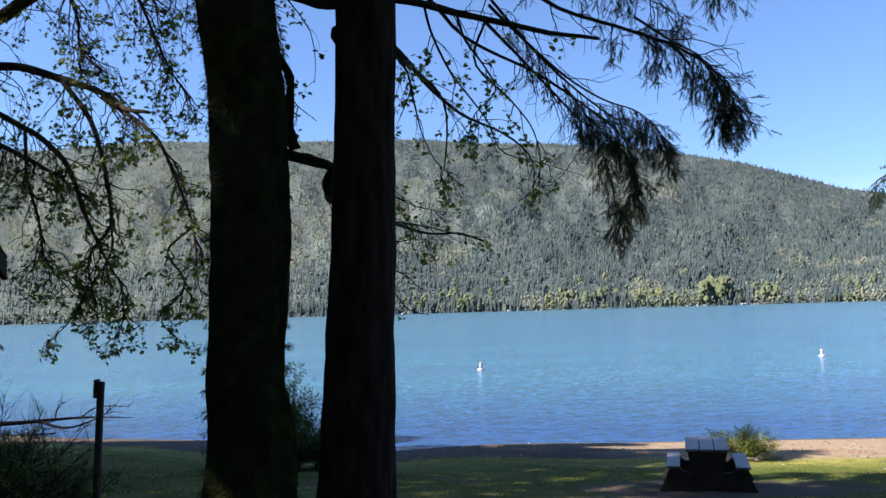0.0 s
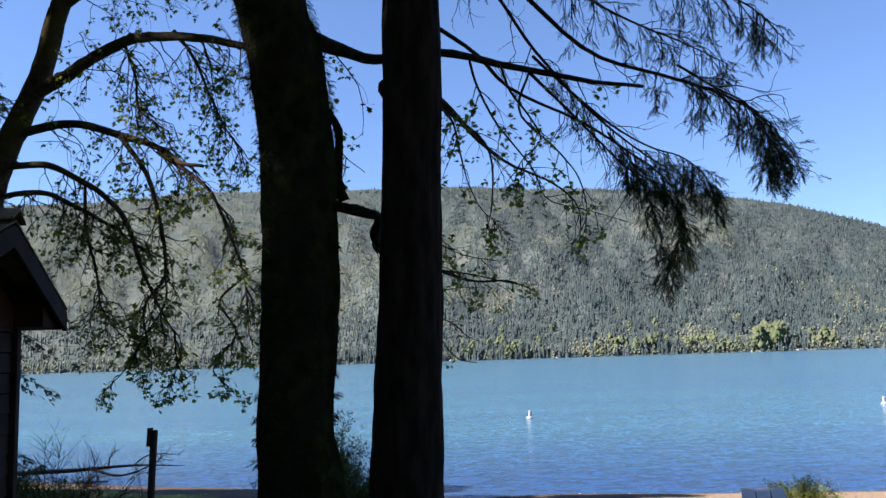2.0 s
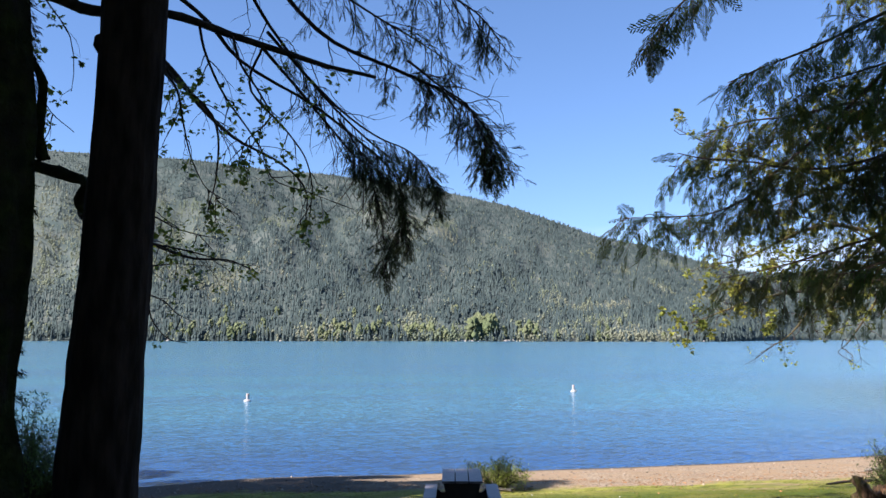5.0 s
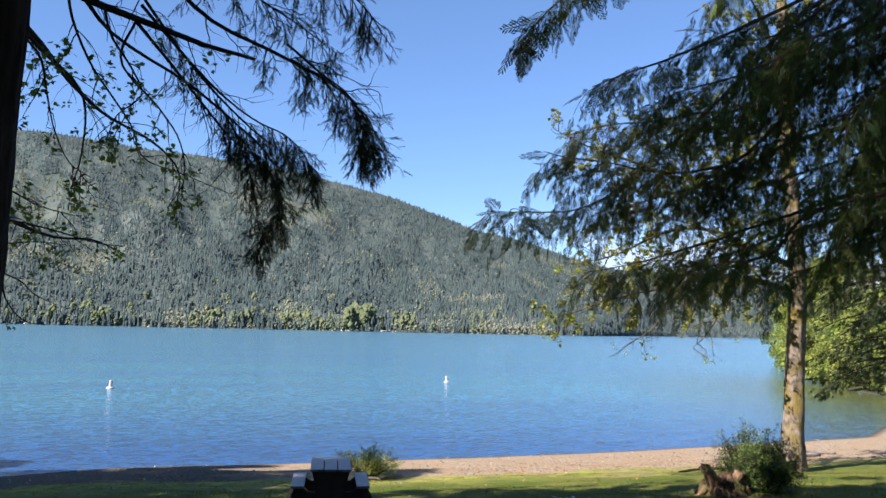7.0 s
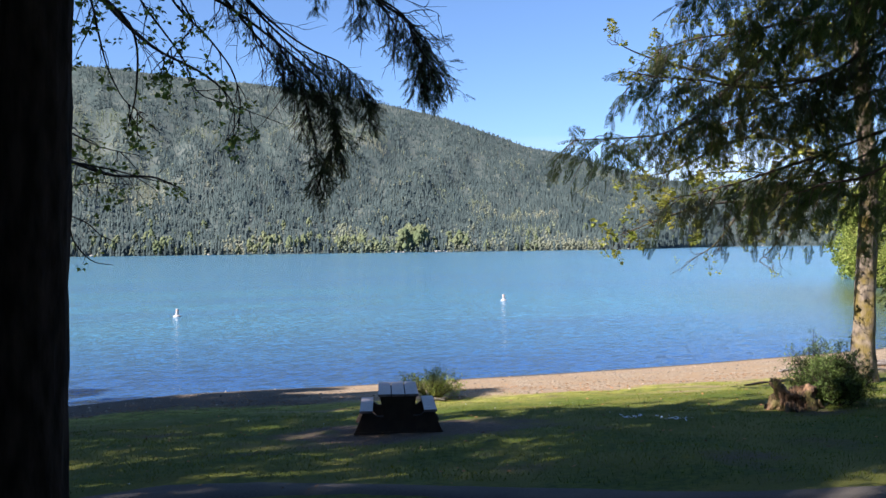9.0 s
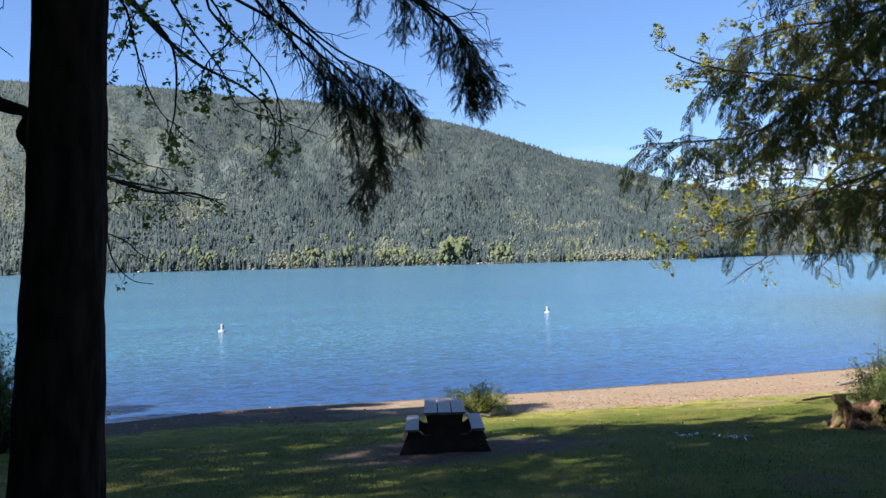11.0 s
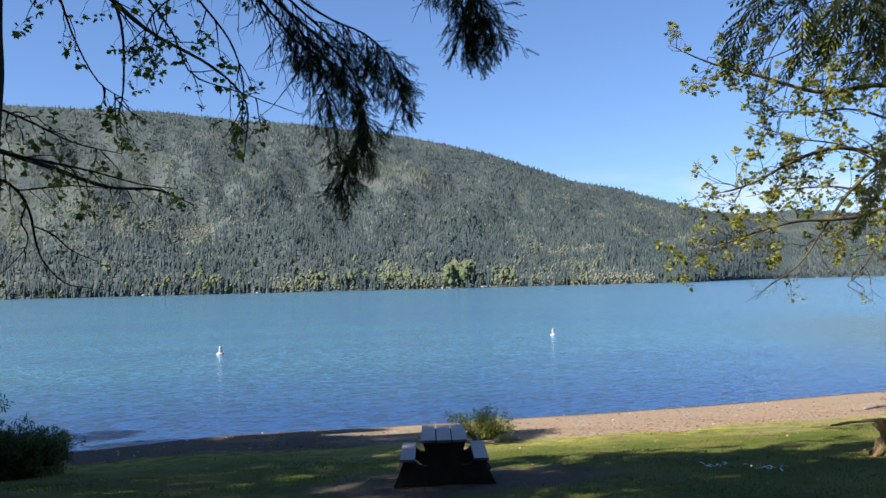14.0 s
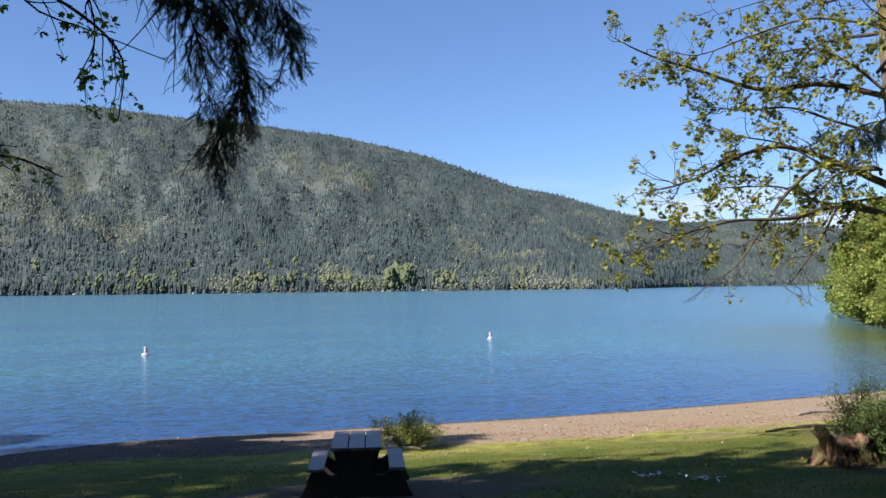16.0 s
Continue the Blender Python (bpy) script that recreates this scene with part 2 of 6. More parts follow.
    lk.new(unitv.outputs[0], p.inputs["Normal"])
    return m


M_GROUND, M_WATER = ground_material(), water_material()
# Shade is put into the bank trees' barks, sunlight into M_MOSSBARK.
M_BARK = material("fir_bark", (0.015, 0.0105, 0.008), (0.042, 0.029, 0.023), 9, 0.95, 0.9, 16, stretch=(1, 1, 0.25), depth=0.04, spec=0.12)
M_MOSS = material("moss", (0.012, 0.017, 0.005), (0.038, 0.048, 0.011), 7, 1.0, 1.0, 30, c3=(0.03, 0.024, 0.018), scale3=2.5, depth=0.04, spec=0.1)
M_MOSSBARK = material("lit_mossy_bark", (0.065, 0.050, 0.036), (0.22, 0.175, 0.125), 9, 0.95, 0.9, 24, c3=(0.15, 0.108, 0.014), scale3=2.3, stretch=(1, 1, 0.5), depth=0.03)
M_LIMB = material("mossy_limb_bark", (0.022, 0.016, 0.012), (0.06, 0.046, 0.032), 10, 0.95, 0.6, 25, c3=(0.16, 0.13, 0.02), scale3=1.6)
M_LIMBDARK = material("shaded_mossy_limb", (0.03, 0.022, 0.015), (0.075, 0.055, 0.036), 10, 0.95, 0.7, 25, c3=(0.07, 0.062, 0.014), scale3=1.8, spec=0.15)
M_TWIG = material("twig_bark", (0.025, 0.018, 0.014), (0.06, 0.045, 0.036), 12, 0.9, 0.4, spec=0.2)
M_CEDARTWIG = material("cedar_twig_bark", (0.10, 0.06, 0.035), (0.19, 0.12, 0.075), 14, 0.85, 0.4)
M_LEAF = material("young_maple_leaf", (0.15, 0.20, 0.030), (0.25, 0.285, 0.048), 3, 0.6, 0, vary=0.35, leaf=0.6, spec=0.3)
M_LEAFGOLD = material("golden_maple_leaf", (0.17, 0.21, 0.03), (0.29, 0.275, 0.05), 1.5, 0.6, 0, vary=0.35, leaf=0.45, spec=0.3)
M_NEEDLE = material("fir_needles", (0.028, 0.050, 0.017), (0.074, 0.088, 0.028), 4, 0.7, 0, vary=0.4, leaf=0.22, spec=0.3)
M_CEDAR = material("cedar_fronds", (0.068, 0.12, 0.028), (0.155, 0.20, 0.048), 3, 0.5, 0, c3=(0.11, 0.09, 0.03), scale3=1.6, vary=0.35, leaf=0.5, spec=0.4)
M_BUSH = material("shrub_leaf", (0.06, 0.10, 0.022), (0.13, 0.18, 0.042), 4, 0.6, 0, vary=0.4, leaf=0.3, spec=0.3)
M_WILLOW = material("willow_leaf", (0.21, 0.26, 0.045), (0.33, 0.35, 0.085), 4, 0.6, 0, vary=0.35, leaf=0.5, spec=0.3)
M_SHORETREE = material("shore_tree_leaf", (0.20, 0.26, 0.05), (0.30, 0.325, 0.08), 0.4, 0.7, 0, vary=0.35, leaf=0.5, spec=0.2)
# Haze is put into the far hill colours: greyed and shifted bluish.
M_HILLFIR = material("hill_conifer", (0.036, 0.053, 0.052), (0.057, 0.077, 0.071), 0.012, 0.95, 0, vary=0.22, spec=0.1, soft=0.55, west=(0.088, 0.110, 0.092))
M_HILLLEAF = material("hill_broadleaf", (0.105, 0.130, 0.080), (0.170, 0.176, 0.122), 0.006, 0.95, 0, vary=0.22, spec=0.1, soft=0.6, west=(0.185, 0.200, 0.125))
M_HILLSHORE = material("shore_broadleaf", (0.080, 0.104, 0.050), (0.128, 0.143, 0.074), 0.02, 0.95, 0, vary=0.2, spec=0.1, soft=0.55)
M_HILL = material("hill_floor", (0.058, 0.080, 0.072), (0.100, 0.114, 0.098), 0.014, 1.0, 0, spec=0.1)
M_TABLE = material("weathered_table_wood", (0.11, 0.095, 0.10), (0.22, 0.195, 0.20), 5, 0.38, 0.35, 30, stretch=(1, 6, 1), depth=0.004, world_space=False)
M_TABLELEG = material("dark_stained_timber", (0.02, 0.013, 0.010), (0.045, 0.030, 0.022), 5, 0.8, 0.4, 30, depth=0.004, world_space=False)
M_HUTWALL = material("brown_painted_siding", (0.050, 0.0175, 0.0085), (0.070, 0.027, 0.0135), 3, 0.8, 0.3, 40, depth=0.003, spec=0.15)
M_HUTTRIM = material("grey_brown_trim", (0.032, 0.0165, 0.0125), (0.046, 0.025, 0.019), 4, 0.8, 0.3, 40, depth=0.003, spec=0.2)
M_ROOF = material("weathered_metal_roof", (0.17, 0.12, 0.07), (0.30, 0.22, 0.13), 5, 0.75, 0.3, 40, c3=(0.10, 0.085, 0.045), scale3=3.0, spec=0.15, depth=0.004)
M_SIGNBACK = material("dark_green_sign", (0.02, 0.045, 0.03), (0.03, 0.06, 0.04), 5, 0.5, 0.05)
M_SIGNWHITE = material("white_sign_paint", (0.72, 0.73, 0.70), (0.8, 0.8, 0.78), 6, 0.5, 0.05)
M_STEEL = material("dull_steel", (0.05, 0.048, 0.046), (0.10, 0.095, 0.09), 9, 0.6, 0.1, metal=0.5)
M_POST = material("dark_weathered_post", (0.02, 0.015, 0.012), (0.05, 0.037, 0.03), 8, 0.9, 0.5, 25, stretch=(1, 1, 0.2), depth=0.006)
M_BUOY = material("white_buoy_plastic", (0.34, 0.335, 0.325), (0.42, 0.41, 0.40), 3, 0.5, 0.05)
M_ORANGE = material("orange_band", (0.65, 0.16, 0.03), (0.75, 0.22, 0.05), 3, 0.5, 0.05)
M_STUMP = material("rotten_stump_wood", (0.03, 0.017, 0.010), (0.30, 0.175, 0.095), 13, 0.95, 1.0, 22, c3=(0.10, 0.095, 0.02), scale3=3.0, stretch=(1, 1, 0.4), depth=0.06)
M_DRIFT = material("grey_driftwood", (0.12, 0.10, 0.085), (0.26, 0.23, 0.20), 8, 0.9, 0.6, 30, depth=0.01)
# The log's shade is put into its near-black colour.
M_WETLOG = material("dark_shaded_wet_log", (0.004, 0.003, 0.003), (0.011, 0.009, 0.008), 6, 0.95, 0.6, 30, depth=0.01, spec=0.08)
M_PATH = material("old_asphalt", (0.036, 0.031, 0.026), (0.062, 0.054, 0.046), 30, 0.95, 0.5, 90, c3=(0.085, 0.07, 0.05), scale3=1.2, depth=0.006)
M_PEBBLE = material("beach_pebble", (0.12, 0.095, 0.07), (0.34, 0.28, 0.21), 3, 0.85, 0.2, vary=0.4)
M_BLADE = material("grass_blade", (0.068, 0.102, 0.010), (0.172, 0.188, 0.023), 1.0, 0.7, 0, vary=0.35, leaf=0.3, spec=0.2)
M_LITTER = material("rusty_leaf_litter", (0.14, 0.07, 0.03), (0.34, 0.18, 0.08), 4, 0.9, 0, vary=0.4, spec=0.2)
M_WHITEBIT = material("white_scraps", (0.7, 0.7, 0.7), (0.85, 0.85, 0.85), 8, 0.7, 0)
M_FARSAND = material("far_shore_stones", (0.30, 0.27, 0.22), (0.45, 0.41, 0.35), 0.05, 0.95, 0)
M_CONCRETE = material("pale_concrete", (0.28, 0.26, 0.23), (0.40, 0.38, 0.34), 6, 0.9, 0.4, 40)


# ---- mesh helpers ----
class Buf:
    """Gathers vertices and faces of one mesh."""

    def __init__(self):
        self.v, self.f, self.n = [], [], 0

    def add(self, verts, faces):
        self.v.append(np.asarray(verts, float).reshape(-1, 3))
        self.f.extend([[i + self.n for i in f] for f in faces])
        self.n += len(self.v[-1])

    def mesh(self, name, mat, smooth=False):
        me = bpy.data.meshes.new(name)
        me.from_pydata(np.concatenate(self.v).tolist() if self.v else [], [], self.f)
        for one in (mat if isinstance(mat, (list, tuple)) else [mat]):
            me.materials.append(one)
        if smooth:
            me.shade_smooth()
        return me


def thing(name, label, category, group="", kind="", at=(0, 0, 0)):
    ob = new(name)
    ob.location = at
    ob.empty_display_size = 0.2
    return tagged(ob, label, category, group, kind)


def part(name, buf, mat, parent, label="", smooth=False, kind=""):
    """One mesh object under a thing or a part; the buffer holds the parent's own coordinates."""
    if isinstance(buf, bmesh.types.BMesh):
        me = bpy.data.meshes.new(name)
        buf.to_mesh(me)
        buf.free()
        me.materials.append(mat)
    else:
        me = buf.mesh(name, mat, smooth)
    ob = new(name, me)
    ob.parent = parent
    return tagged(ob, label, kind=kind)


def whole(name, buf, mat, label, category, group="", kind="", smooth=False):
    return tagged(new(name, buf.mesh(name, mat, smooth)), label, category, group, kind)


def box_bm(sx, sy, sz, at=(0, 0, 0), bevel=0.006, rz=0.0, rx=0.0, ry=0.0):
    bm = bmesh.new()
    bmesh.ops.create_cube(bm, size=1)
    bmesh.ops.scale(bm, vec=(sx, sy, sz), verts=bm.verts)
    if bevel:
        bmesh.ops.bevel(bm, geom=bm.edges[:], offset=bevel, segments=2, affect="EDGES")
    bmesh.ops.transform(bm, matrix=pose(*at, rx, ry, rz), verts=bm.verts)
    return bm


def prism_bm(outline, depth, at=(0, 0, 0), bevel=0.008):
    """An outline in x and z, given a depth along y and centred on it."""
    bm = bmesh.new()
    front = [bm.verts.new((x, -depth / 2, z)) for x, z in outline]
    face = bm.faces.new(front)
    out = bmesh.ops.extrude_face_region(bm, geom=[face])
    bmesh.ops.translate(bm, vec=(0, depth, 0), verts=[g for g in out["geom"] if isinstance(g, bmesh.types.BMVert)])
    bmesh.ops.recalc_face_normals(bm, faces=bm.faces)
    if bevel:
        bmesh.ops.bevel(bm, geom=bm.edges[:], offset=bevel, segments=2, affect="EDGES")
    bmesh.ops.translate(bm, vec=at, verts=bm.verts)
    return bm


def curve_points(pts, n):
    """A Catmull-Rom line through control points, at n even steps."""
    p = np.asarray(pts, float)
    p = np.vstack([2 * p[0] - p[1], p, 2 * p[-1] - p[-2]])
    u = np.linspace(0, len(p) - 3 - 1e-6, n)
    k = u.astype(int)
    t = (u - k)[:, None]
    a, b, c, d = p[k], p[k + 1], p[k + 2], p[k + 3]
    return 0.5 * (2 * b + (c - a) * t + (2 * a - 5 * b + 4 * c - d) * t ** 2 + (3 * b - a - 3 * c + d) * t ** 3)


def tube(buf, pts, radii, sides=6, rough=0.0, rng=None, cap=True):
    """A tapering limb along a line of points."""
    p = np.asarray(pts, float)
    n = len(p)
    r = np.interp(np.linspace(0, 1, n), np.linspace(0, 1, len(radii)), radii)
    tan = np.gradient(p, axis=0)
    tan /= np.linalg.norm(tan, axis=1)[:, None] + 1e-9
    ref = np.array((0.31, 0.2, 0.93)) if abs(tan[0, 2]) < 0.8 else np.array((1.0, 0.1, 0.0))
    a = np.cross(tan, ref)
    a /= np.linalg.norm(a, axis=1)[:, None] + 1e-9
    b = np.cross(tan, a)
    ang = np.linspace(0, 2 * math.pi, sides, endpoint=False)
    ring = a[:, None, :] * np.cos(ang)[None, :, None] + b[:, None, :] * np.sin(ang)[None, :, None]
    rad = np.repeat(r[:, None], sides, 1)
    if rough:
        rad = rad * (1 + rough * rng.standard_normal(rad.shape))
    v = (p[:, None, :] + ring * rad[:, :, None]).reshape(-1, 3)
    f = [[i * sides + j, i * sides + (j + 1) % sides, (i + 1) * sides + (j + 1) % sides, (i + 1) * sides + j]
         for i in range(n - 1) for j in range(sides)]
    if cap:
        f += [list(range(sides))[::-1], [(n - 1) * sides + j for j in range(sides)]]
    buf.add(v, f)


def scatter(buf, tv, tf, pos, axis, up, scale):
    """Copies of one small template (its length along y, its face to z) joined into a mesh."""
    pos, axis, up = np.asarray(pos, float), np.asarray(axis, float), np.asarray(up, float)
    axis = axis / (np.linalg.norm(axis, axis=1)[:, None] + 1e-9)
    side = np.cross(axis, up)
    side /= np.linalg.norm(side, axis=1)[:, None] + 1e-9
    nor = np.cross(side, axis)
    s = np.broadcast_to(np.asarray(scale, float), (len(pos),))[:, None, None]
    v = (side[:, None, :] * tv[None, :, 0:1] + axis[:, None, :] * tv[None, :, 1:2] + nor[:, None, :] * tv[None, :, 2:3]) * s + pos[:, None, :]
    k = len(tv)
    base = buf.n
    buf.v.append(v.reshape(-1, 3))
    for i in range(len(pos)):
        o = base + i * k
        buf.f.extend([[j + o for j in f] for f in tf])
    buf.n += len(pos) * k


def unit(rng, n):
    d = rng.standard_normal((n, 3))
    return d / np.linalg.norm(d, axis=1)[:, None]


# templates: a lobed leaf, a narrow leaf, a fir twiglet, a cedar frond
LOBED = (np.array([(0, 0, 0), (0.22, 0.12, 0.02), (0.5, 0.32, 0.05), (0.30, 0.5, 0.03), (0.34, 0.82, 0.05), (0.12, 0.74, 0.0), (0, 1.0, -0.04),
                   (-0.12, 0.74, 0.0), (-0.34, 0.82, 0.05), (-0.30, 0.5, 0.03), (-0.5, 0.32, 0.05), (-0.22, 0.12, 0.02)]), [list(range(12))])
NARROW = (np.array([(0, 0, 0), (0.14, 0.35, 0.03), (0.10, 0.72, 0.02), (0, 1, -0.04), (-0.10, 0.72, 0.02), (-0.14, 0.35, 0.03)]), [list(range(6))])

SPRIG = (np.array([(0, 0, 0), (0.34, 0.5, 0.05), (0, 1, -0.06), (-0.34, 0.5, 0.05)]), [[0, 1, 2, 3]])
YOUNG = (np.array([(0, 0, 0), (0.05, 0.3, 0), (0.34, 0.42, 0.03), (0.46, 0.66, -0.06), (0.2, 0.56, 0), (0.16, 0.78, 0.02), (0, 1.0, -0.12),
                   (-0.16, 0.78, 0.02), (-0.2, 0.56, 0), (-0.46, 0.66, -0.06), (-0.34, 0.42, 0.03), (-0.05, 0.3, 0)]), [list(range(12))])


def twiglet():
    """A fir shoot: a thin stem with many fine needles to both sides and some above."""
    v, f = [(-0.012, 0, 0), (0.012, 0, 0), (0, 1.0, 0)], [[0, 1, 2]]
    for i in range(14):
        y = 0.03 + 0.066 * i
        for sgn in (-1, 1):
            k = len(v)
            ln = 0.17 * (1.0 - 0.3 * i / 14) * (0.8 + 0.2 * math.sin(i * 1.7 + sgn))
            z = 0.09 * ((i * 7 + sgn) % 5 - 2) / 2
            v += [(0, y - 0.012, 0), (0, y + 0.038, 0), (sgn * ln, y + 0.11, z)]
            f.append([k, k + 1, k + 2])
    return np.array(v), f


def frond():
    """A flat cedar spray: an axis and alternate side sprays, each with its own small side scales, bending down at the tips."""
    v, f = [], []

    def leaf(x0, y0, x1, y1, w, small=False):
        nx, ny = y1 - y0, x0 - x1
        ln = math.hypot(nx, ny)
        nx, ny = nx / ln * w, ny / ln * w
        z = lambda x, y: -0.22 * y * y - 0.4 * abs(x) ** 1.3
        xm, ym = x0 * 0.45 + x1 * 0.55, y0 * 0.45 + y1 * 0.55
        k = len(v)
        v.extend([(x0, y0, z(x0, y0)), (xm + nx, ym + ny, z(xm + nx, ym + ny)), (x1, y1, z(x1, y1)), (xm - nx, ym - ny, z(xm - nx, ym - ny))])
        if small:
            v.pop()
            f.append([k, k + 1, k + 2])
        else:
            f.append([k, k + 1, k + 2, k + 3])

    for i in range(9):
        for sgn in (-1, 1):
            y = 0.05 + 0.098 * i + (0.05 if sgn > 0 else 0)
            ln = 0.36 * (1 - i / 9.8) ** 0.75 * (0.8 + 0.2 * math.sin(i * 2.1 + sgn)) + 0.05
            dx, dy = sgn * 0.66, 0.75
            leaf(0, y, dx * ln, y + dy * ln, 0.022)
            if i < 7:
                for c in (0.35, 0.65):
                    px, py = dx * ln * c, y + dy * ln * c
                    leaf(px, py, px + sgn * 0.02, py + ln * 0.42, 0.03 * sgn, True)
    leaf(0, 0, 0, 1.0, 0.016)
    return np.array(v), f


TWIGLET, FROND = twiglet(), frond()


def sprout(limb, n, length, rng, droop=0.5, out=1.0, r=0.008, start=0.15, bend=0.6, buf=None, sides=4, steps=6, crooked=0.10):
    """Side twigs along a limb: returns their lines, and adds them to buf."""
    limb = np.asarray(limb)
    lines = []
    for _ in range(n):
        u = start + (1 - start) * rng.random()
        x = u * (len(limb) - 1)
        k = min(int(x), len(limb) - 2)
        p = limb[k] + (limb[k + 1] - limb[k]) * (x - k)
        t = limb[k + 1] - limb[k]
        t /= np.linalg.norm(t) + 1e-9
        d = rng.standard_normal(3)
        d -= t * (d @ t)
        d = d / (np.linalg.norm(d) + 1e-9) * out + t * 0.7
        d[2] -= droop * 0.6
        d /= np.linalg.norm(d)
        ln = length * (0.55 + 0.75 * rng.random()) * (1.1 - 0.4 * u)
        q = [p]
        for i in range(steps):
            d = d + rng.standard_normal(3) * crooked * 1.6
            d[2] -= droop * bend * 0.35
            d /= np.linalg.norm(d)
            q.append(q[-1] + d * ln / steps)
        q = np.array(q)
        lines.append(q)
        if buf is not None:
            tube(buf, q, (r, r * 0.35), sides, cap=False)
    return lines


def leaf_points(lines, per, rng, spread=0.05, start=0.3):
    pos, ax = [], []
    for q in lines:
        u = start + (1 - start) * rng.random(per) ** 0.6
        x = u * (len(q) - 1)
        k = np.minimum(x.astype(int), len(q) - 2)
        p = q[k] + (q[k + 1] - q[k]) * (x - k)[:, None]
        pos.append(p + rng.standard_normal((per, 3)) * spread * 0.3)
        ax.append(q[k + 1] - q[k])
    ax = np.concatenate(ax)
    ax = ax / (np.linalg.norm(ax, axis=1)[:, None] + 1e-9)
    return np.concatenate(pos), ax


def leaf_clusters(buf, lines, clusters, per, size, rng, template=LOBED, hang=0.5, start=0.35):
    """Leaves in small bunches along twigs, hanging a little."""
    pos, ax = leaf_points(lines, max(clusters, 1), rng, 0.0, start)
    if not clusters:
        pos, ax = pos[:0], ax[:0]
    tips = np.array([q[-1] for q in lines])
    pos = np.vstack([pos, tips])
    ax = np.vstack([ax, np.array([q[-1] - q[-2] for q in lines]) * 5])
    pos, ax = np.repeat(pos, per, 0), np.repeat(ax, per, 0)
    d = ax * 0.3 + unit(rng, len(pos)) * 0.9
    d[:, 2] -= hang * rng.random(len(pos))
    up = unit(rng, len(pos)) * 0.7 + np.array((0, 0, 1.0))
    scatter(buf, *template, pos + d * size * 0.35, d, up, size * (0.55 + 0.75 * rng.random(len(pos))))


# ---- the ground, the lake and the far shore ----
SHORE_X = (-4000, -300, -80, -40, -19, -3.5, 4, 14, 20, 29, 37, 52, 63, 70, 77, 84, 92, 130, 180, 600, 4000)
SHORE_Y = (-200, 20, 46, 42, 36.2, 33.4, 33.0, 33.4, 33.9, 35.3, 36.8, 48, 60, 73, 85, 96, 107, 152, 207, 600, 900)


def shore(x):
    """The waterline: a shallow cove below the lawn bites into the smooth line of the bank."""
    x = np.asarray(x, float)
    return np.interp(x, SHORE_X, SHORE_Y) - 2.3 * np.exp(-((x + 6.4) / 3.7) ** 2)


def height(x, y):
    """The height of the ground: a lake bed, a beach, a lawn that climbs gently to the camera's bank."""
    y = np.asarray(y, float)
    s = np.interp(x, SHORE_X, SHORE_Y) - y
    s = s + np.clip((y - 18) / 8, 0, 1) * (shore(x) - y - s)
    return np.interp(s, (-900, -60, -8, 0, 6, 10, 18, 33.5, 50, 120, 900), (-14, -8, -0.7, 0, 0.62, 0.98, 1.94, 3.62, 4.3, 5.0, 12))


def ground_at(x, y):
    return float(height(x, y))


def spread_lines(lo, hi, step, far, grow=1.35):
    out, d = [], step
    x = hi
    while x < far:
        d *= grow
        x += d
        out.append(x)
    left, d, x = [], step, lo
    while x > -far:
        d *= grow
        x -= d
        left.append(x)
    return np.array(left[::-1] + list(np.arange(lo, hi + 1e-6, step)) + out)


def grid(buf, xs, ys, z):
    nx, ny = len(xs), len(ys)
    gx, gy = np.meshgrid(xs, ys)
    buf.add(np.stack([gx, gy, z(gx, gy)], -1).reshape(-1, 3),
            [[j * nx + i, j * nx + i + 1, (j + 1) * nx + i + 1, (j + 1) * nx + i] for j in range(ny - 1) for i in range(nx - 1)])


def rolling(gx, gy):
    z = height(gx, gy)
    wob = 0.035 * np.sin(gx * 1.3 + 0.6 * gy) + 0.03 * np.sin(gy * 1.7 - 0.5 * gx) + 0.02 * np.sin(3.1 * gx + 2.3 * gy)
    return z + wob * np.clip((shore(gx) - gy) / 6, 0, 1) * 0.7


b = Buf()
grid(b, spread_lines(-36, 60, 0.6, 4300), spread_lines(-12, 42, 0.45, 4300), rolling)
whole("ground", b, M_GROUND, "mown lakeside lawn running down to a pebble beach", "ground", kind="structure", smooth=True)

b = Buf()
grid(b, spread_lines(-60, 60, 20, 4400), spread_lines(-60, 200, 20, 4400), lambda gx, gy: 0 * gx)
whole("water", b, M_WATER, "wind-rippled teal lake water", "lake", kind="structure")

# tangent of the skyline's height by bearing from the bank, in degrees east of straight ahead
RIDGE_AZ = (-85, -60, -45, -33.7, -30.3, -24.5, -13.3, -7, -1.4, 1.7, 8.5, 14.3, 20.5, 23, 26.6, 29.1, 31, 34.4, 40.9, 60, 85)
RIDGE_TAN = (0.10, 0.13, 0.157, 0.178, 0.183, 0.198, 0.202, 0.203, 0.195, 0.193, 0.179, 0.156, 0.116, 0.108, 0.087, 0.075, 0.071, 0.073, 0.058, 0.047, 0.04)


def far_shore(az):
    """Distance to the far bank: the lake bends away behind the end of the main hill."""
    bend = np.clip((az - 27) / 7, 0, 1)
    return 1300 / np.cos(np.radians(np.clip(az, -52, 48))) * (1 + 0.9 * bend * bend * (3 - 2 * bend))


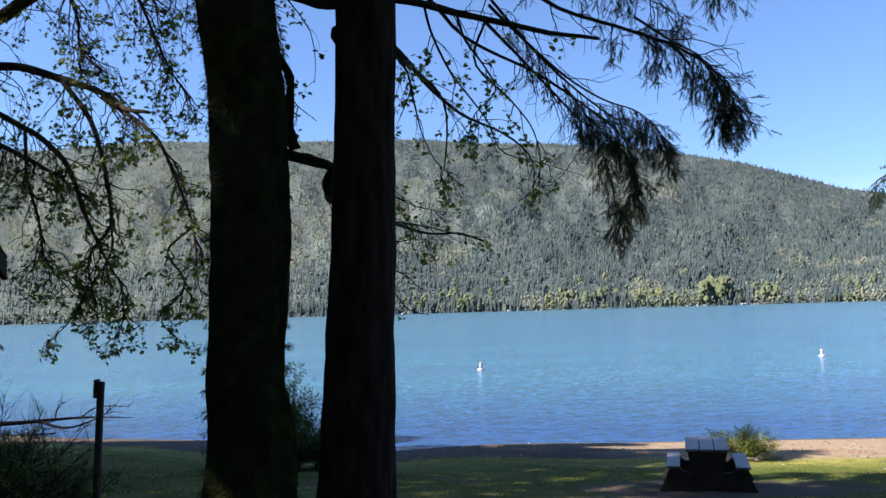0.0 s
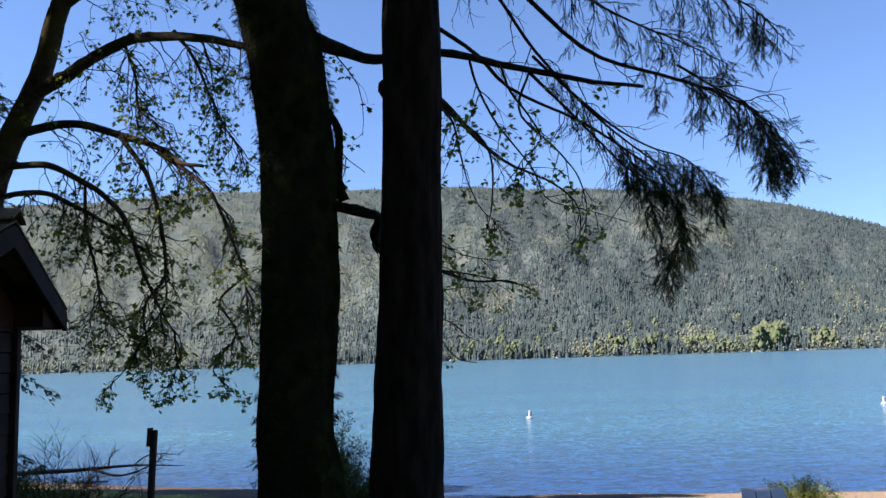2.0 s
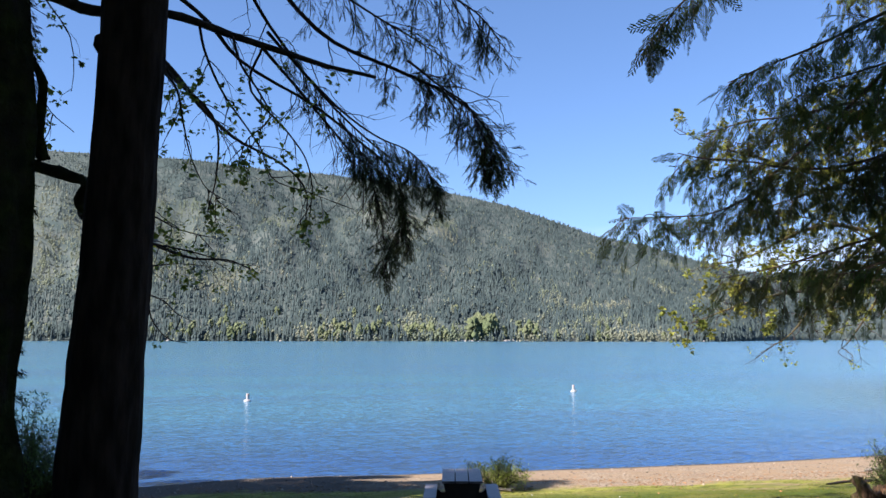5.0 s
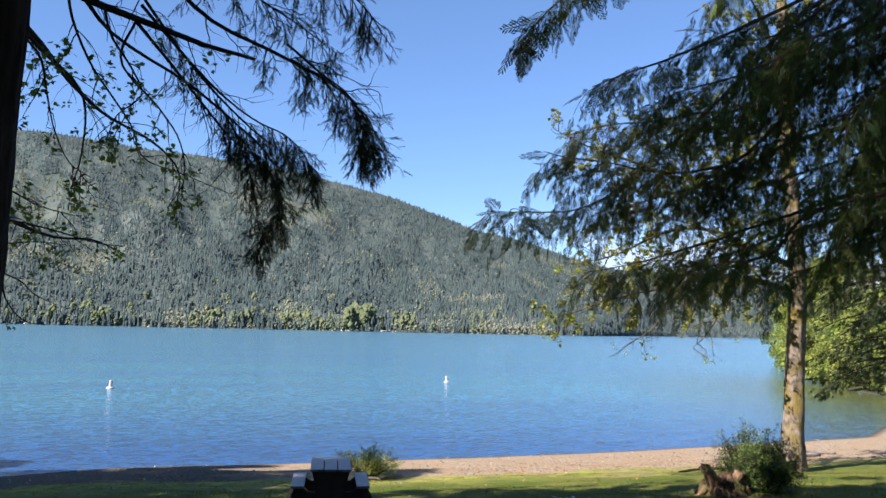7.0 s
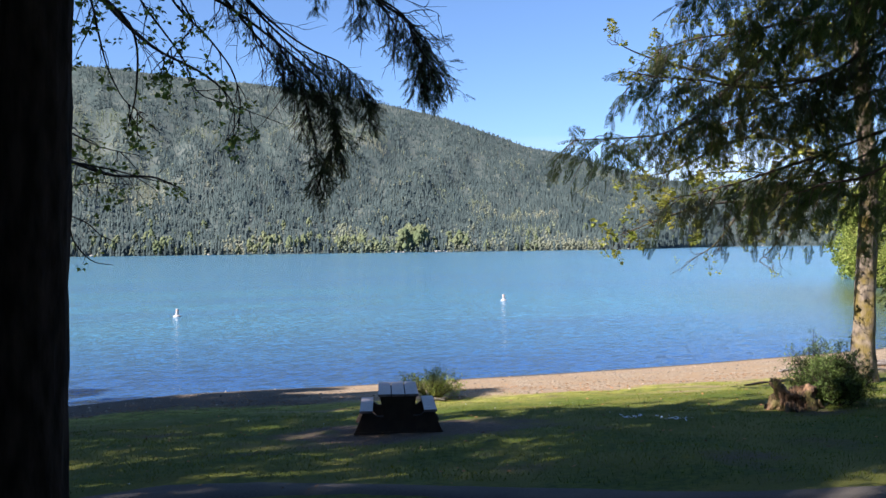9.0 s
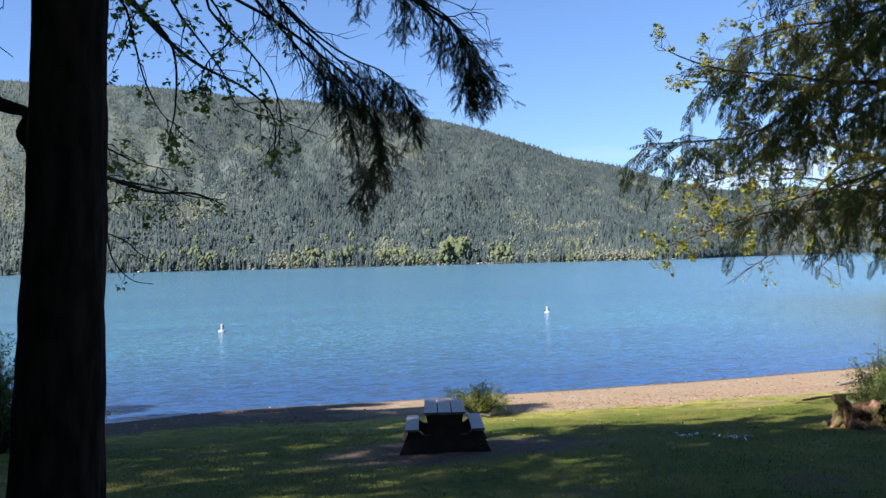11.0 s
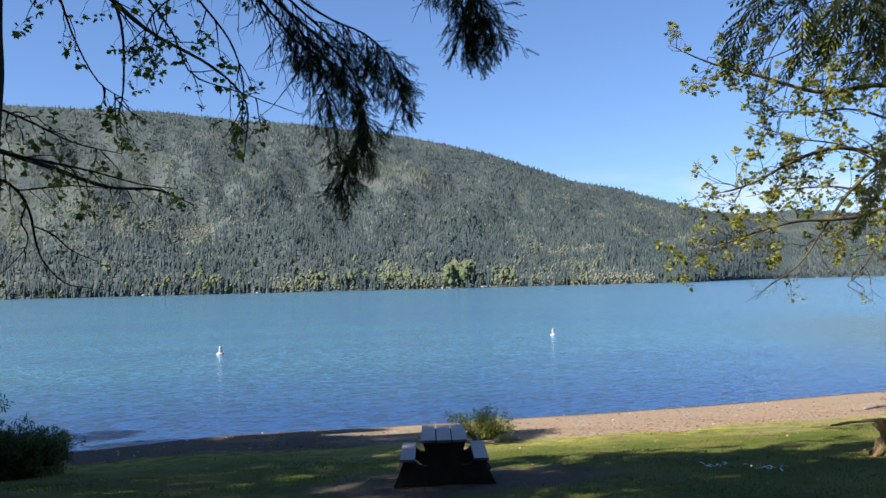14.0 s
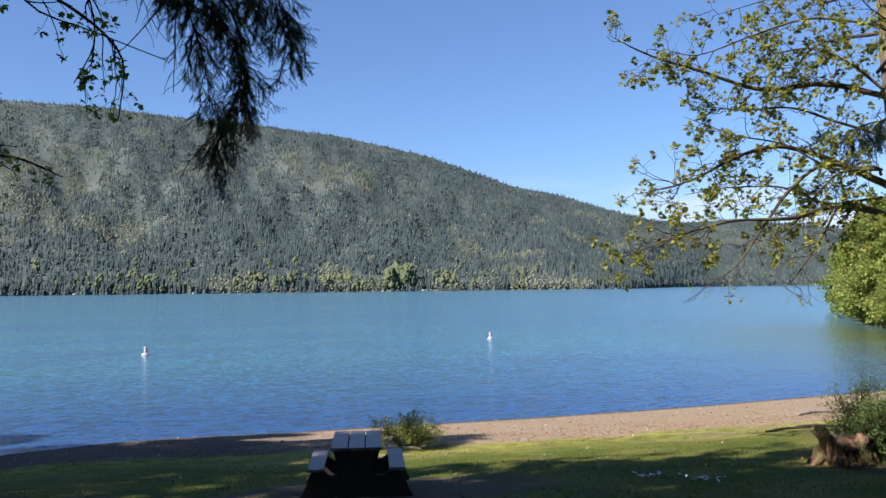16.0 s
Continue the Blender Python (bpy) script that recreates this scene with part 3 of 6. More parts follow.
def hill_point(az, s):
    """A place on the far hillside: bearing in degrees, and 0 at the water to 1 on the ridge."""
    d0 = far_shore(az)
    d = d0 + s * 1450
    wave = 0.018 * np.sin(az * 0.55 + 5 * s) + 0.012 * np.sin(az * 1.3 - 9 * s + 1) + 0.008 * np.sin(az * 3.1 + 14 * s)
    g = np.clip(s, 0, 1) ** 0.82
    tan = np.interp(az, RIDGE_AZ, RIDGE_TAN) * (g + wave * 2.2 * np.sin(np.pi * np.clip(s, 0, 1)))
    z = d * tan + 1.0 + 3.0 * np.clip(s * 40, 0, 1)
    z = np.where(s > 1, z - (s - 1) * 500, z)
    a = np.radians(az)
    return np.stack([0.4 + d * np.sin(a), -0.5 + d * np.cos(a), z], -1)


b = Buf()
az, ss = np.linspace(-84, 84, 190), np.concatenate([[-0.02], np.linspace(0, 1, 46), [1.15, 1.4]])
ga, gs = np.meshgrid(az, ss)
hp = hill_point(ga, gs)
hp[0, :, 2] = -6
b.add(hp.reshape(-1, 3), [[j * 190 + i, j * 190 + i + 1, (j + 1) * 190 + i + 1, (j + 1) * 190 + i] for j in range(len(ss) - 1) for i in range(189)])
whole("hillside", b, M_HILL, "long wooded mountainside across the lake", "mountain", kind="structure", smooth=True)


def far_conifers(buf, pos, tall, wide, rng):
    """Small ragged spires: two stacked five-sided cones each."""
    n = len(pos)
    ang = np.linspace(0, 2 * math.pi, 5, endpoint=False)[None, :] + rng.random((n, 1)) * 6.28
    verts = []
    for lo, hi, w in ((0.02, 0.68, 1.0), (0.42, 1.0, 0.66)):
        rad = wide[:, None] * w * (0.7 + 0.6 * rng.random((n, 5)))
        ring = np.stack([pos[:, None, 0] + rad * np.cos(ang), pos[:, None, 1] + rad * np.sin(ang),
                         pos[:, None, 2] + tall[:, None] * (lo + 0.1 * rng.random((n, 5)))], -1)
        apex = pos + np.stack([0 * tall, 0 * tall, tall * hi], -1)
        verts.append(np.concatenate([ring, apex[:, None, :]], 1))
    v = np.concatenate(verts, 1)
    base = [[0, 1, 5], [1, 2, 5], [2, 3, 5], [3, 4, 5], [4, 0, 5], [6, 7, 11], [7, 8, 11], [8, 9, 11], [9, 10, 11], [10, 6, 11]]
    buf.add(v.reshape(-1, 3), [[i * 12 + j for j in f] for i in range(n) for f in base])


_bm = bmesh.new()
bmesh.ops.create_icosphere(_bm, subdivisions=1, radius=1)
ICO1_V = np.array([v.co[:] for v in _bm.verts])
ICO1_F = [[v.index for v in f.verts] for f in _bm.faces]
_bm.free()


def lumps(buf, pos, size, rng, tv=None, tf=None, jag=0.25, squash=0.8):
    tv, tf = (ICO1_V, ICO1_F) if tv is None else (tv, tf)
    n, k = len(pos), len(tv)
    r = size[:, None] * (1 + jag * rng.standard_normal((n, k)))
    v = pos[:, None, :] + tv[None] * r[:, :, None] * np.array((1, 1, squash))
    buf.add(v.reshape(-1, 3), [[i * k + j for j in f] for i in range(n) for f in tf])


OCTA_V = np.array([(1, 0, 0), (-1, 0, 0), (0, 1, 0), (0, -1, 0), (0, 0, 1.15), (0, 0, -0.9)], float)
OCTA_F = [[0, 2, 4], [2, 1, 4], [1, 3, 4], [3, 0, 4], [2, 0, 5], [1, 2, 5], [3, 1, 5], [0, 3, 5]]
rng = np.random.default_rng(11)


def value_noise(u, v, seed):
    """Smooth random values on a plane, from 0 to 1."""
    table = np.random.default_rng(seed).random((257, 257))
    iu, iv = np.floor(u).astype(int), np.floor(v).astype(int)
    fu, fv = u - iu, v - iv
    fu, fv = fu * fu * (3 - 2 * fu), fv * fv * (3 - 2 * fv)
    g = lambda i, j: table[(iu + i) % 257, (iv + j) % 257]
    return (g(0, 0) * (1 - fu) + g(1, 0) * fu) * (1 - fv) + (g(0, 1) * (1 - fu) + g(1, 1) * fu) * fv


def patch(a, s):
    """Where broadleaf trees gather on the hill: ragged clearings, a belt high up, and the foot of the slope."""
    n1 = value_noise(a / 4.2 + 90, s * 7.0 + a * 0.12 + 40, 1)
    n2 = value_noise(a / 1.3 + 50, s * 17.0 + 9, 2)
    n3 = value_noise(a / 0.5 + 80, s * 40.0 + 9, 3)
    belt = 0.10 * np.exp(-((s - 0.62 + 0.004 * a) / 0.17) ** 2) + 0.10 * np.exp(-(s / 0.035) ** 2) - 0.14 * np.clip((s - 0.84) / 0.1, 0, 1)
    west = 0.30 * np.clip((-3 - a) / 16, 0, 1) * np.exp(-((s - 0.42) / 0.3) ** 2)
    return 0.5 * n1 + 0.3 * n2 + 0.2 * n3 + belt + west


n = 78000
a, s = rng.uniform(-46, 52, n), rng.random(n) ** 0.78
s[:3000] = rng.uniform(-0.005, 0.02, 3000)
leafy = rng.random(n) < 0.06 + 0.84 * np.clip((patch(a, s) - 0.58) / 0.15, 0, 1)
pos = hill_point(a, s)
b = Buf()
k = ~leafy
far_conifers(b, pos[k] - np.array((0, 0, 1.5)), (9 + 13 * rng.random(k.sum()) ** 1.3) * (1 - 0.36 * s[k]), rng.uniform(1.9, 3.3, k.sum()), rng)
whole("conifer_forest", b, M_HILLFIR, "dense dark green conifer forest on the far hill, haze-blue in its colour", "forest", kind="stuff", smooth=True)


def far_broadleaves(buf, pos, tall, rng, tufts=6, fat=1.0, grain=1.0):
    """Ragged crowns, each of several small tufts."""
    n = len(pos)
    p = np.repeat(pos, tufts, 0)
    h = np.repeat(tall, tufts)
    u = np.tile(np.linspace(0.15, 0.95, tufts), n) + rng.normal(0, 0.08, n * tufts)
    r = h * 0.20 * fat * np.sin(np.pi * np.clip(0.2 + 0.72 * u, 0, 1))
    ang = rng.random(n * tufts) * 6.283
    p = p + np.stack([np.cos(ang) * r, np.sin(ang) * r, h * u], -1)
    lumps(buf, p, h * fat * grain * (0.11 + 0.09 * rng.random(n * tufts)), rng, OCTA_V, OCTA_F, jag=0.3, squash=1.1)


b = Buf()
k = np.flatnonzero(leafy)
far_broadleaves(b, pos[k] - np.array((0, 0, 1.5)), rng.uniform(6, 12, len(k)) * (1 - 0.3 * s[k]), rng, 3, 1.2)
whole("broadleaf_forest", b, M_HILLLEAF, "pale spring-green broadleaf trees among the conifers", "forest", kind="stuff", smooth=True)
b = Buf()
m = 190
a2 = np.concatenate([rng.uniform(-44, 52, 75), rng.normal(12.4, 0.7, 40), rng.normal(15.6, 0.5, 12), rng.normal(8.3, 0.9, 18), rng.normal(3, 1.4, 20), rng.normal(-6, 2.5, 25)])
s2 = np.concatenate([rng.random(75) ** 1.4 * 0.12, rng.random(115) ** 1.3 * 0.035])
tall2 = np.concatenate([rng.uniform(8, 16, 75), rng.uniform(14, 30, 40), rng.uniform(10, 19, 75)])
far_broadleaves(b, hill_point(a2, s2) - np.array((0, 0, 1.0)), tall2, rng, 30, 1.25, 0.7)
whole("shore_wood", b, M_HILLSHORE, "pale spring-green trees along the far shore", "trees", kind="stuff", smooth=True)
b = Buf()
a3 = np.concatenate([rng.uniform(-40, 45, 8), rng.uniform(10.6, 12.4, 26), rng.uniform(14.0, 15.2, 22)])
p3 = hill_point(a3, 0 * a3 - 0.001)
p3[:, 2] = 0.9
lumps(b, p3, rng.uniform(1.2, 3.4, len(a3)) * 1.6, rng, squash=0.42)
whole("far_beach", b, M_FARSAND, "pale stones and small gravel bars along the far shore", "beach", kind="stuff")


# ---- trees ----
def solid_trunk(buf, pts, radii, rng, sides=40, rings=90, ridge=0.05, knob=0.0, flutes=11):
    """A thick trunk with bark ridges, swellings and a flared foot."""
    p = curve_points(pts, rings)
    r = np.interp(np.linspace(0, 1, rings), np.linspace(0, 1, len(radii)), radii)
    ang = np.linspace(0, 2 * math.pi, sides, endpoint=False)
    v = np.zeros((rings, sides, 3))
    for i in range(rings):
        for j in range(sides):
            w = noise.noise(Vector((math.cos(ang[j]) * 1.6, math.sin(ang[j]) * 1.6, p[i, 2] * 1.1 + rng[0])))
            fine = noise.noise(Vector((math.cos(ang[j]) * 5, math.sin(ang[j]) * 5, p[i, 2] * 3.2 + rng[0])))
            k = 1 + knob * w + ridge * fine + ridge * 0.6 * math.sin(flutes * ang[j] + 1.5 * math.sin(p[i, 2] * 2))
            v[i, j] = p[i] + np.array((math.cos(ang[j]), math.sin(ang[j]), 0)) * r[i] * k
    buf.add(v.reshape(-1, 3), [[i * sides + j, i * sides + (j + 1) % sides, (i + 1) * sides + (j + 1) % sides, (i + 1) * sides + j]
                               for i in range(rings - 1) for j in range(sides)] + [[(rings - 1) * sides + j for j in range(sides)]])


def conifer_meshes(name, tall, clear, reach, radius, seed, boughs=230, per=70, trunk_mat=M_BARK, size=0.30, fine=False, taper=0.75):
    """A tall fir: meshes of its trunk, its boughs and its hanging needles."""
    g = np.random.default_rng(seed)
    bt, bb, bn = Buf(), Buf(), Buf()
    tube(bt, [(0, 0, -0.4), (0, 0, 0.4), (0.05, 0, tall * 0.5), (0, 0.05, tall)], (radius * 1.5, radius, radius * 0.6, 0.03), 14)
    pos, ax = [], []
    for i in range(boughs):
        u = (i + g.random()) / boughs
        z = clear + (tall - clear) * u
        a = g.random() * 6.283
        ln = reach * (1 - u) ** taper * (0.65 + 0.5 * g.random()) + 0.3
        d = np.array((math.cos(a), math.sin(a), 0))
        q = np.array([d * ln * t + np.array((0, 0, z + ln * (0.12 * t - 0.42 * t * t))) for t in np.linspace(0, 1, 6)])
        tube(bb, q, (0.035, 0.008), 4, cap=False)
        side = np.cross(d, (0, 0, 1))
        t = 0.12 + 0.88 * g.random(per) ** 0.8
        p = np.stack([np.interp(t, np.linspace(0, 1, 6), q[:, c]) for c in range(3)], -1)
        off = (g.random(per) - 0.5) * ln * 0.55 * (1.05 - t)
        p = p + side * off[:, None]
        p[:, 2] -= 0.25 * np.abs(off) + 0.35 * g.random(per) ** 2
        pos.append(p)
        ax.append(d * 0.6 + side * np.sign(off)[:, None] * 0.5 + np.array((0, 0, -0.75)) + g.standard_normal((per, 3)) * 0.25)
    pos, ax = np.concatenate(pos), np.concatenate(ax)
    tv = np.array([(0, 0, 0), (0.12, 0.45, 0.04), (0, 1, -0.05), (-0.12, 0.45, 0.04)])
    tf = [[0, 1, 2, 3]]
    if fine:
        tv = np.array([(0, 0, 0), (0.02, 0.5, 0.02), (0, 1, -0.05), (-0.02, 0.5, 0.02), (0.22, 0.5, -0.04), (0.03, 0.4, 0), (-0.24, 0.62, -0.03), (-0.03, 0.5, 0), (0.17, 0.82, -0.05), (0.02, 0.68, 0), (-0.2, 0.32, 0), (-0.02, 0.22, 0)])
        tf = [[0, 1, 2, 3], [0, 4, 5], [0, 6, 7], [1, 8, 9], [0, 10, 11]]
    scatter(bn, tv, tf, pos, ax, unit(g, len(pos)) + np.array((0, 0, 0.8)), size * (1 + g.random(len(pos))))
    return bt.mesh(name + "_trunk", trunk_mat), bb.mesh(name + "_boughs", M_TWIG), bn.mesh(name + "_needles", M_NEEDLE)


def conifer(meshes, x, y, label, turn=0.0, size=1.0, group="firs round the lawn"):
    root = thing("fir_tree", label, "tree", group, at=(x, y, ground_at(x, y) - 0.05))
    root.rotation_euler[2], root.scale = turn, (size,) * 3
    for nm, me in zip(("trunk", "bough_mass", "needle_mass"), meshes):
        o = new(nm, me)
        o.parent = root
        if nm != "trunk":
            o["kind"] = "stuff"
    return root


FIR_HI = conifer_meshes("fir_near", 25, 0.8, 4.4, 0.34, 3, 340, 95, size=0.19, fine=True, taper=0.42)
FIR_A = conifer_meshes("fir_a", 27, 0.8, 4.8, 0.34, 3, 280, 56, size=0.38, taper=0.45)
FIR_C = conifer_meshes("fir_c", 27, 0.8, 4.8, 0.34, 5, 150, 30, size=0.62)
FIR_B = conifer_meshes("fir_b", 30, 9.0, 4.2, 0.36, 4, 200, 55, size=0.34)
conifer(FIR_HI, -17.9, 18.0, "tall dark fir with drooping boughs behind the toilet hut", 0.3, 0.86).scale = (1.12, 1.12, 0.88)
conifer(FIR_HI, -22.5, 16.0, "tall dark fir with drooping boughs beside another fir", 2.1, 0.9)
# added out of view to shade the lawn and the table
conifer(FIR_A, -20.0, 11.0, "tall dark fir with low boughs, added out of view to shade the lawn", 4.0, 0.8)
conifer(FIR_A, -25.5, 22.4, "dark fir with drooping boughs near the shore", 1.2, 0.92)
# added firs, most out of view, that shade the beach and the lawn
for x, y, tn, sz in ((-27.5, 27.6, 0.4, 0.72), (-27.0, 24.2, 2.4, 0.78), (-33, 26.5, 0.9, 0.78), (-20.6, 19.9, 5.1, 0.64), (-26.3, 19.4, 1.7, 0.92), (-31, 21.5, 2.9, 0.88), (-30, 16.5, 0.2, 1.1), (-21, 13.8, 3.9, 0.8), (-19.5, 7.6, 4.9, 0.85), (-15.5, 4.6, 5.5, 0.85)):
    conifer(FIR_A, x, y, "tall dark fir added to the wood near the shore", tn, sz)
# unseen firs behind and beside the camera, added to block sky light
for x, y, tn, sz in ((-12, -11, 0.2, 0.9), (-6, -13, 1.2, 1.0), (0.5, -13.5, 2.2, 0.95), (7, -13, 3.2, 1.0), (13, -11, 4.2, 0.9), (18, -6, 5.2, 1.0), (-16, -7, 0.8, 1.0), (-18, 1.5, 1.8, 1.0), (21, 3, 2.8, 0.9)):
    conifer(FIR_C, x, y, "unseen dense fir with low boughs, added to block sky light", tn, sz)
for x, y, tn, sz in ((-9.5, -7.5, 1.9, 0.95), (-2.5, -9.5, 3.0, 1.05), (5.5, -9.0, 4.1, 1.0), (12.0, -5.0, 5.2, 0.9), (-19.0, -4.0, 2.6, 1.1), (16.5, 1.0, 0.9, 0.95)):
    conifer(FIR_B, x, y, "unseen tall fir with a bare lower trunk, added for shade", tn, sz)

# the dark fir trunk beside the path, its crown high overhead
gz = ground_at(-1.2, 7.0)
fir = thing("fir_tree", "dark ridged fir trunk in shade with a high crown", "tree", "trees on the bank", at=(-1.2, 7.0, gz))
b = Buf()
solid_trunk(b, [(-0.02, 0, -0.5), (0, 0, 0.25), (0.0, 0, 0.5), (0.07, 0, 1.9), (0.14, 0, 3.4), (0.19, 0, 5.3), (0.3, 0, 12), (0.3, 0, 23)],
            (0.62, 0.43, 0.355, 0.315, 0.285, 0.268, 0.24, 0.14), (3.3,), 44, 150, 0.045, 0.07, 15)
for kx, kz, kr in ((0.25, 4.10, 0.075), (-0.17, 5.0, 0.08)):
    tube(b, [(0.12 + kx * 0.6, -0.05, kz - 0.1), (0.12 + kx * 1.05, -0.06, kz), (0.12 + kx * 1.2, -0.06, kz + 0.04)], (kr * 1.2, kr, kr * 0.45), 10)
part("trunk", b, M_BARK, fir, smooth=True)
for nm, me in (("bough_mass", FIR_B[1]), ("needle_mass", FIR_B[2])):
    o = new(nm, me)
    o.parent, o.location, o.scale = fir, (0.3, 0, 0.8), (0.85, 0.85, 0.98)
    o["kind"] = "stuff"


def shade_crown(parent, centre, radii, n, size, seed, mat=M_LEAF):
    """The leafy top of a broadleaf tree: limbs, twigs and bunches of leaves, uneven and open."""
    g = np.random.default_rng(seed)
    bl, bf = Buf(), Buf()
    lines = []
    c, r = np.array(centre, float), np.array(radii, float)
    for i in range(n):
        d = unit(g, 1)[0]
        end = c + d * r * (0.45 + 0.6 * g.random())
        foot = np.array((0.15 * d[0], 0.15 * d[1], c[2] - r[2] * 1.0 + 0.6 * g.random() * r[2]))
        mid = (foot + end) / 2 + np.array((0, 0, 0.3 * r[2] * (g.random() - 0.2)))
        q = curve_points([foot, mid, end], 8)
        tube(bl, q, (0.07, 0.015), 5, cap=False)
        tw = sprout(q, 9, 1.3, g, 0.3, 1.0, 0.008, 0.3, buf=bl)
        lines += tw
    leaf_clusters(bf, lines, 9, 3, size * 1.15, g, SPRIG)
    part("limbs", bl, M_TWIG, parent, kind="stuff")
    part("leaves", bf, mat, parent, kind="stuff")


# the mossy maple trunk beside it
gz = ground_at(-1.97, 6.5)
maple = thing("maple_tree", "thick moss-covered maple trunk in deep shade", "tree", "trees on the bank", at=(-1.97, 6.5, gz))
b = Buf()
MOSSLINE = [(0.03, 0, -0.5), (0.0, 0, 0.25), (-0.02, 0, 0.7), (-0.03, 0, 1.7), (-0.01, 0, 2.9), (0.03, -0.05, 4.0), (0.02, -0.14, 4.6), (-0.06, -0.22, 5.2), (-0.2, -0.3, 6.0), (-0.6, -0.4, 9.5)]
MOSSRAD = (0.68, 0.44, 0.37, 0.325, 0.315, 0.31, 0.32, 0.32, 0.30, 0.18)
solid_trunk(b, MOSSLINE, MOSSRAD, (7.7,), 48, 190, 0.10, 0.19, 5)
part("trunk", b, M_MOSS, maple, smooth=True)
g = np.random.default_rng(5)
b = Buf()
nn = 20000
line = curve_points(MOSSLINE, 60)
kk = g.integers(5, 52, nn)
aa = g.random(nn) * 6.283
rad = np.interp(kk / 59, np.linspace(0, 1, len(MOSSRAD)), MOSSRAD) * (0.98 + 0.09 * g.random(nn))
clump = 0.5 + 0.5 * np.sin(kk * 0.9 + 3 * np.sin(aa * 2))
outw = np.stack([np.cos(aa), np.sin(aa), 0 * aa], -1)
scatter(b, np.array([(-0.06, 0, 0), (0.06, 0, 0), (0.03, 0.6, 0.1), (0, 1, 0)]), [[0, 1, 2, 3]], line[kk] + outw * rad[:, None] + g.standard_normal((nn, 3)) * 0.02,
        outw * 0.8 + np.array((0, 0, -0.7)) + g.standard_normal((nn, 3)) * 0.35, unit(g, nn), 0.02 + 0.055 * clump * g.random(nn))
part("moss", b, M_MOSS, maple, "shaggy dark green moss", kind="stuff")


def limb_part(parent, pts, radii, mat=M_TWIG, sides=9, n=26, rough=0.06, seed=1, origin=None, name="limb"):
    """A limb from its control points in the world; returns its smooth line."""
    q = curve_points(pts, n)
    g = np.random.default_rng(seed)
    sway = np.cumsum(g.standard_normal((n, 3)), 0)
    sway -= np.linspace(0, 1, n)[:, None] * (sway[-1] - sway[0]) + sway[0]
    q += np.stack([np.convolve(np.pad(sway[:, c], 2, "edge"), np.ones(5) / 5, "valid") for c in range(3)], -1) * min(radii[0] * 0.24, 0.02)
    bb = Buf()
    tube(bb, q - np.array(parent.location), radii, sides, rough, g)
    part(name, bb, mat, parent, smooth=True)
    return q


def foliage(parent, pairs, name, mat, label=""):
    """Adds twigs and leaves of world lines to a thing: pairs of buffer and material."""
    for bf, mt, nm in pairs:
        bf.v = [v - np.array(parent.location) for v in bf.v]
        part(nm, bf, mt, parent, kind="stuff")


g = np.random.default_rng(21)
tw, lf, nd = Buf(), Buf(), Buf()
reach = limb_part(maple, [(-1.85, 6.35, 8.15), (-1.62, 6.7, 8.17), (-1.35, 7.2, 8.21), (-0.78, 7.6, 8.39), (-0.14, 8.0, 8.30), (0.5, 8.3, 8.22), (1.26, 8.6, 8.17)], (0.085, 0.055, 0.042, 0.034, 0.02), seed=2)
stub = limb_part(maple, [(-1.75, 6.55, 6.68), (-1.58, 7.0, 6.70), (-1.50, 7.4, 6.69), (-1.58, 7.6, 6.50), (-1.42, 7.9, 6.38), (-1.2, 8.2, 6.4)], (0.055, 0.05, 0.044, 0.046, 0.03), M_MOSS, 9, 22, 0.12, 3)
limb_part(maple, [(-1.78, 6.5, 7.6), (-1.62, 6.6, 7.35), (-1.64, 6.65, 6.95), (-1.60, 6.7, 6.72)], (0.04, 0.035, 0.04, 0.05), M_MOSS, 8, 18, 0.14, 4)
# drooping leafy twigs below the limb and beyond the fir trunk
hang1 = limb_part(maple, [(-1.3, 7.6, 8.3), (-0.93, 8.5, 8.12), (-0.67, 9.5, 7.95), (-0.34, 10.5, 7.84), (0.2, 11.4, 7.75), (0.56, 11.7, 7.4), (0.53, 11.7, 6.75)], (0.035, 0.02, 0.006), M_TWIG, 6, 26, 0.05, 5)
hang2 = limb_part(maple, [(-1.5, 7.6, 6.55), (-1.9, 9.4, 6.6), (-1.5, 11.0, 6.55), (-1.02, 12.0, 6.42), (-0.55, 12.4, 6.43), (-0.12, 12.5, 6.25)], (0.035, 0.025, 0.007), M_TWIG, 6, 24, 0.05, 6)
hang3 = limb_part(maple, [(-1.2, 7.5, 8.3), (-0.93, 8.5, 8.06), (-0.54, 9.5, 7.84), (-0.56, 10.2, 7.3), (-0.7, 10.6, 6.9)], (0.03, 0.016, 0.006), M_TWIG, 6, 22, 0.05, 7)
TRAILING_TWIGS = []
TRAILING_TWIGS.append([(-0.84, 7.33, 7.79), (-0.73, 7.79, 7.69), (-0.72, 8.27, 7.45), (-0.69, 8.64, 7.21), (-0.56, 8.92, 6.92), (-0.35, 9.05, 6.8)])
TRAILING_TWIGS.append([(-0.47, 7.72, 8.04), (-0.33, 8.23, 7.79), (-0.16, 8.7, 7.62), (0.04, 8.97, 7.37), (0.17, 9.24, 7.09), (0.58, 9.46, 6.99), (1.11, 9.46, 6.8)])
TRAILING_TWIGS.append([(-0.07, 8.23, 7.86), (0.29, 8.73, 7.56), (0.53, 9.0, 7.27), (0.6, 9.27, 6.89), (0.44, 9.42, 6.58)])
TRAILING_TWIGS.append([(-1.31, 8.34, 6.61), (-1.08, 8.9, 6.59), (-0.86, 9.44, 6.52), (-0.5, 9.69, 6.45)])
